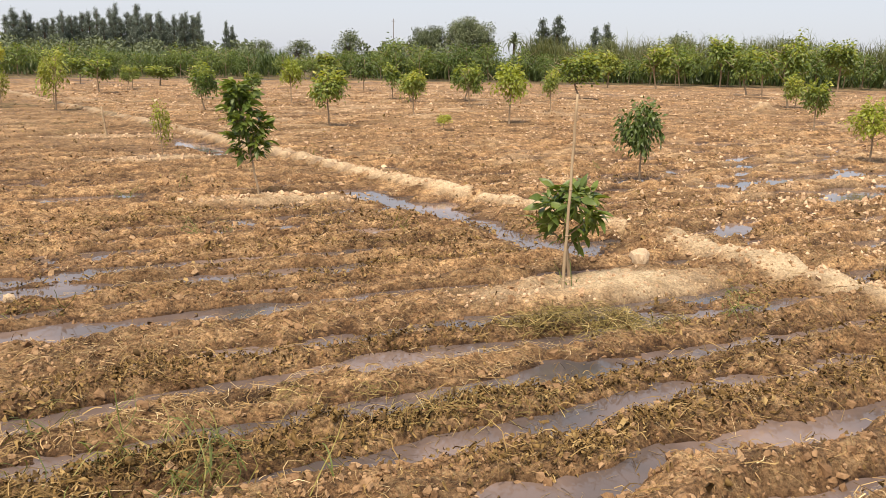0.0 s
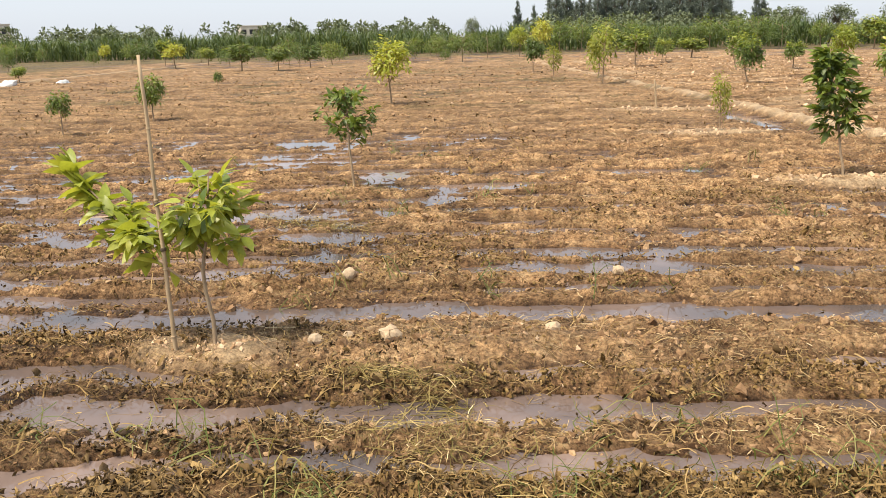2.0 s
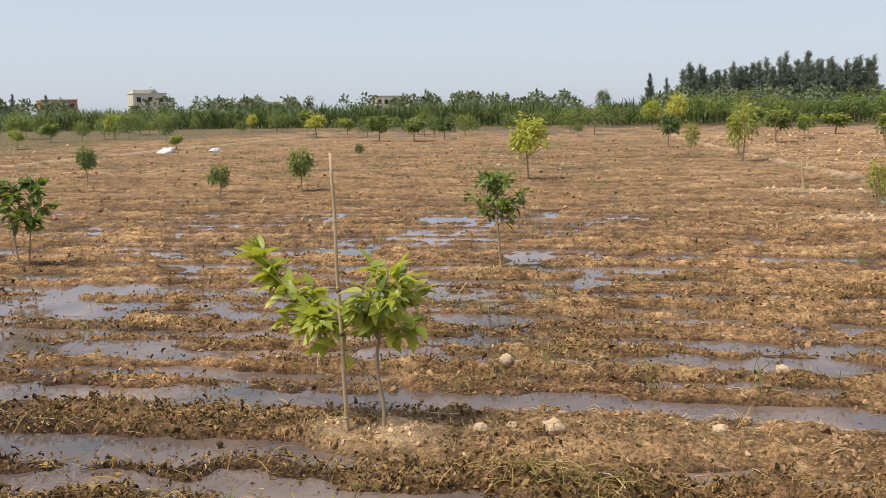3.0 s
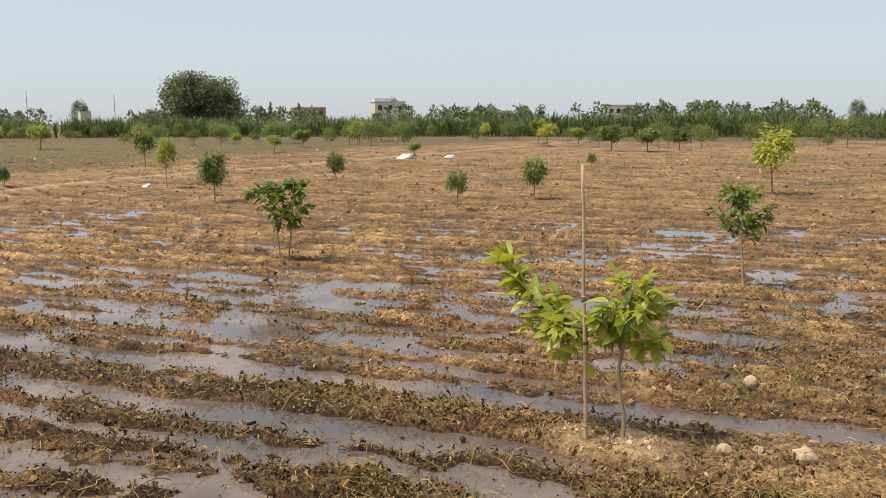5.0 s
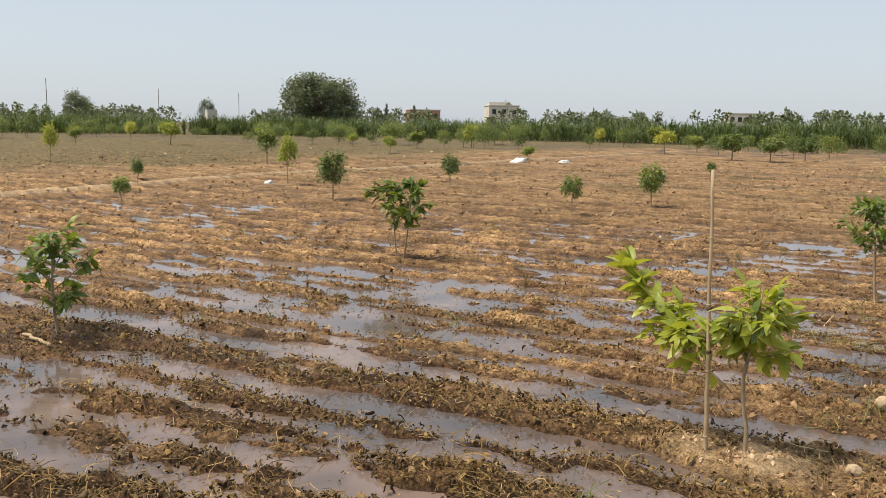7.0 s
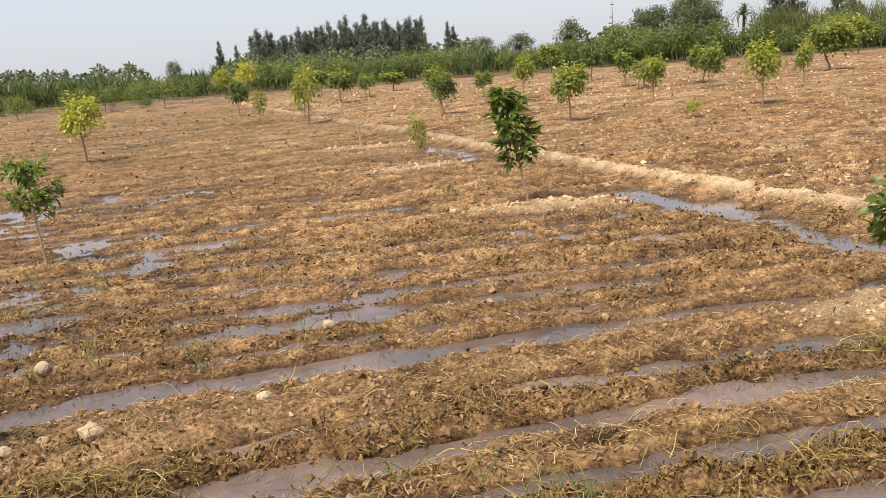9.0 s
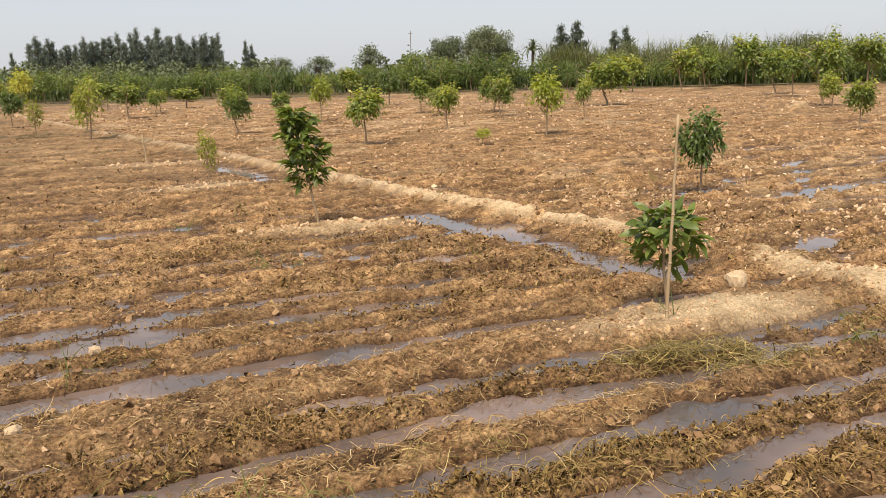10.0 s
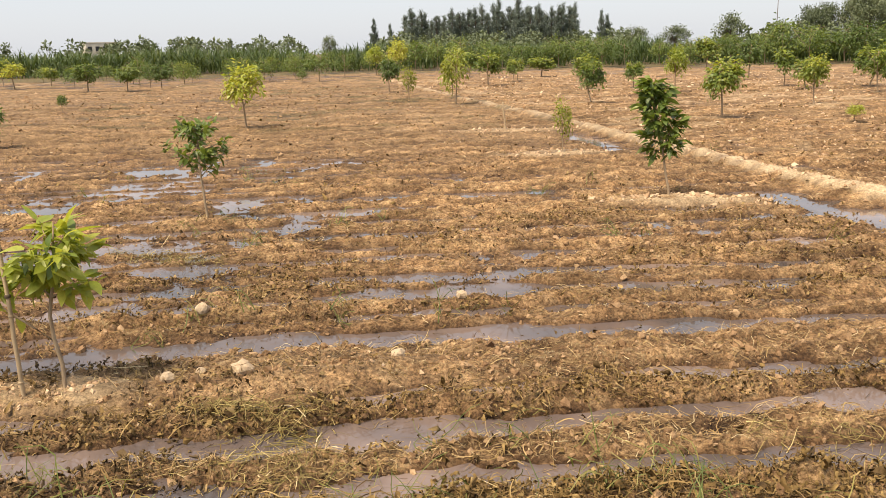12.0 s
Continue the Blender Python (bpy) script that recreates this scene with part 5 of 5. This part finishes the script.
stake(-3.664, 3.16, (-3.74, 3.17, 1.41), 0.0105, "tall thin weathered cane stake by a sapling", seed=1, ties=(0.42, 0.56))
stake(1.0, 6.02, (1.045, 6.03, 1.30), 0.0105, "tall pale cane stake leaning over a sapling", seed=2)
stake(-6.51, 17.05, (-6.60, 17.1, 0.58), 0.022, "short pale stake stuck in the soil", seed=3)

# ---- stones, sacks and stalks ----


def stone(x, y, size, seed, flat=0.8, name="stone"):
    bm = bmesh.new()
    bmesh.ops.create_icosphere(bm, subdivisions=2, radius=1.0)
    for v in bm.verts:
        p = v.co.copy()
        d = 1 + 0.38 * noise.noise(p * 1.1 + Vector((seed * 3.1, 0, 0))) + 0.16 * noise.noise(p * 2.7 + Vector((0, seed, 0))) + 0.05 * noise.noise(p * 7)
        v.co = p * d
        v.co.z *= flat
    me = bpy.data.meshes.new(name)
    bm.to_mesh(me)
    bm.free()
    me.polygons.foreach_set("use_smooth", [False] * len(me.polygons))
    me.materials.append(STONE)
    ob = new(name, me)
    ob.matrix_basis = pose(x, y, height_at(x, y) + size * 0.35, 0, 0, seed * 57) @ Matrix.Diagonal((size, size * 0.85, size, 1))
    return tagged(ob, "pale buff stone lying on the clay ridge", "stone", "loose stones")


for i, (x, y, size) in enumerate([(-2.88, 3.82, 0.058), (-2.23, 4.28, 0.045), (-3.14, 3.56, 0.040), (-3.07, 3.72, 0.026), (1.66, 6.86, 0.085), (0.89, 3.5, 0.045),
                                  (-3.5, 5.55, 0.03), (-2.95, 5.6, 0.04), (-2.42, 5.53, 0.042), (-3.06, 4.90, 0.040), (-3.8, 4.6, 0.05)]):
    stone(x, y, size, i + 1)


def sack(x, y, long, seed, turn):
    bm = bmesh.new()
    bmesh.ops.create_icosphere(bm, subdivisions=3, radius=1.0)
    for v in bm.verts:
        p = v.co.copy()
        p *= 1 + 0.45 * noise.noise(p * 1.7 + Vector((seed * 2.0, 1, 0))) + 0.30 * noise.noise(p * 3.6 + Vector((0, seed, 0))) + 0.10 * noise.noise(p * 9)
        v.co = (p.x * 0.5 + 0.15 * p.z, p.y * 0.30, max(p.z, -0.35) * 0.30)
    me = bpy.data.meshes.new("sack")
    bm.to_mesh(me)
    bm.free()
    me.polygons.foreach_set("use_smooth", [True] * len(me.polygons))
    me.materials.append(SACK)
    ob = new("sack", me)
    ob.matrix_basis = pose(x, y, height_at(x, y) + 0.07 * long, 0, 0, turn) @ Matrix.Diagonal((long, long, long, 1))
    return tagged(ob, "crumpled white woven sack lying by the bank", "sack", "sacks on the field")


sack(-33.9, 19.9, 0.66, 1, 30)
sack(-33.7, 22.1, 0.55, 2, 80)
sack(-23.7, 6.15, 0.36, 3, 10)


def stalk(a, b, radius, seed):
    r = np.random.default_rng(seed)
    p = [Vector((*a, height_at(*a) + 0.03)), Vector((*b, height_at(*b) + 0.03))]
    path = [p[0].lerp(p[1], i / 6) + Vector((r.uniform(-1, 1), r.uniform(-1, 1), r.uniform(0, 1))) * radius for i in range(7)]
    ob = new("cane_stalk", tubes_mesh("cane_stalk", [tube(path, [radius] * 7, 7)], POLE))
    return tagged(ob, "pale dry cane stalk lying across the furrows", "stalk", "fallen stalks")


for i, (a, b, radius) in enumerate([((-7.38, 5.2), (-6.71, 5.72), 0.011), ((-5.66, 3.72), (-5.46, 3.83), 0.009), ((-7.62, 0.14), (-7.11, 0.3), 0.014), ((-13.95, 10.22), (-13.1, 9.46), 0.014),
                                   ((-13.8, 11.8), (-13.09, 11.72), 0.012)]):
    stalk(a, b, radius, 70 + i)


# ---- far buildings ----


def box(bm, x0, y0, z0, x1, y1, z1):
    bmesh.ops.create_cube(bm, size=1.0, matrix=Matrix.Translation(((x0 + x1) / 2, (y0 + y1) / 2, (z0 + z1) / 2)) @ Matrix.Diagonal((x1 - x0, y1 - y0, z1 - z0, 1)))


def boxes_mesh(name, sizes, mat):
    bm = bmesh.new()
    for s in sizes:
        box(bm, *s)
    me = bpy.data.meshes.new(name)
    bm.to_mesh(me)
    bm.free()
    me.materials.append(mat)
    return me


def house(yaw, dist, wide, deep, tall, mat, label, extra=None, windows=3, eaves=0.15):
    x, y = polar(yaw, dist)
    root = new("house")
    root.matrix_basis = pose(x, y, 0, 0, 0, yaw + 12)
    tagged(root, label, "house", "far houses")
    walls = [(-wide / 2, 0, 0, wide / 2, deep, tall)]
    if extra:
        walls.append(extra)
    part("wall", boxes_mesh("wall", walls, mat), root)
    part("roof", boxes_mesh("roof", [(-wide / 2 - eaves, -eaves, tall + 0.002, wide / 2 + eaves, deep + eaves, tall + 1.5 * eaves)], WALLPAINT), root, "flat roof with a low parapet")
    for i in range(windows):
        cx = wide * ((i + 0.5) / windows - 0.5)
        w = part("window", boxes_mesh("window", [(cx - 0.55, -0.08, tall - 2.2, cx + 0.55, -0.03, tall - 0.9)], DARKGLASS), root, "dark window opening")
        part("sill", boxes_mesh("sill", [(cx - 0.7, -0.2, tall - 2.35, cx + 0.7, -0.03, tall - 2.21)], WALLPAINT), w)
    return root


house(60.5, 245, 8.5, 7, 7.0, WALLPAINT, "cream flat-roofed house beyond the crop", (-4.0, 1, 7.0, 0.5, 5, 8.0))
house(65.6, 230, 8.0, 6, 5.3, BRICKRED, "low reddish house half hidden by maize")
house(45.7, 260, 8.0, 6, 5.8, WALLPAINT, "pale far building over the crop belt", None, 4)
house(79.1, 122, 1.3, 1.4, 3.15, WALLPAINT, "small white pump hut standing among the crop", None, 0, 0.04)
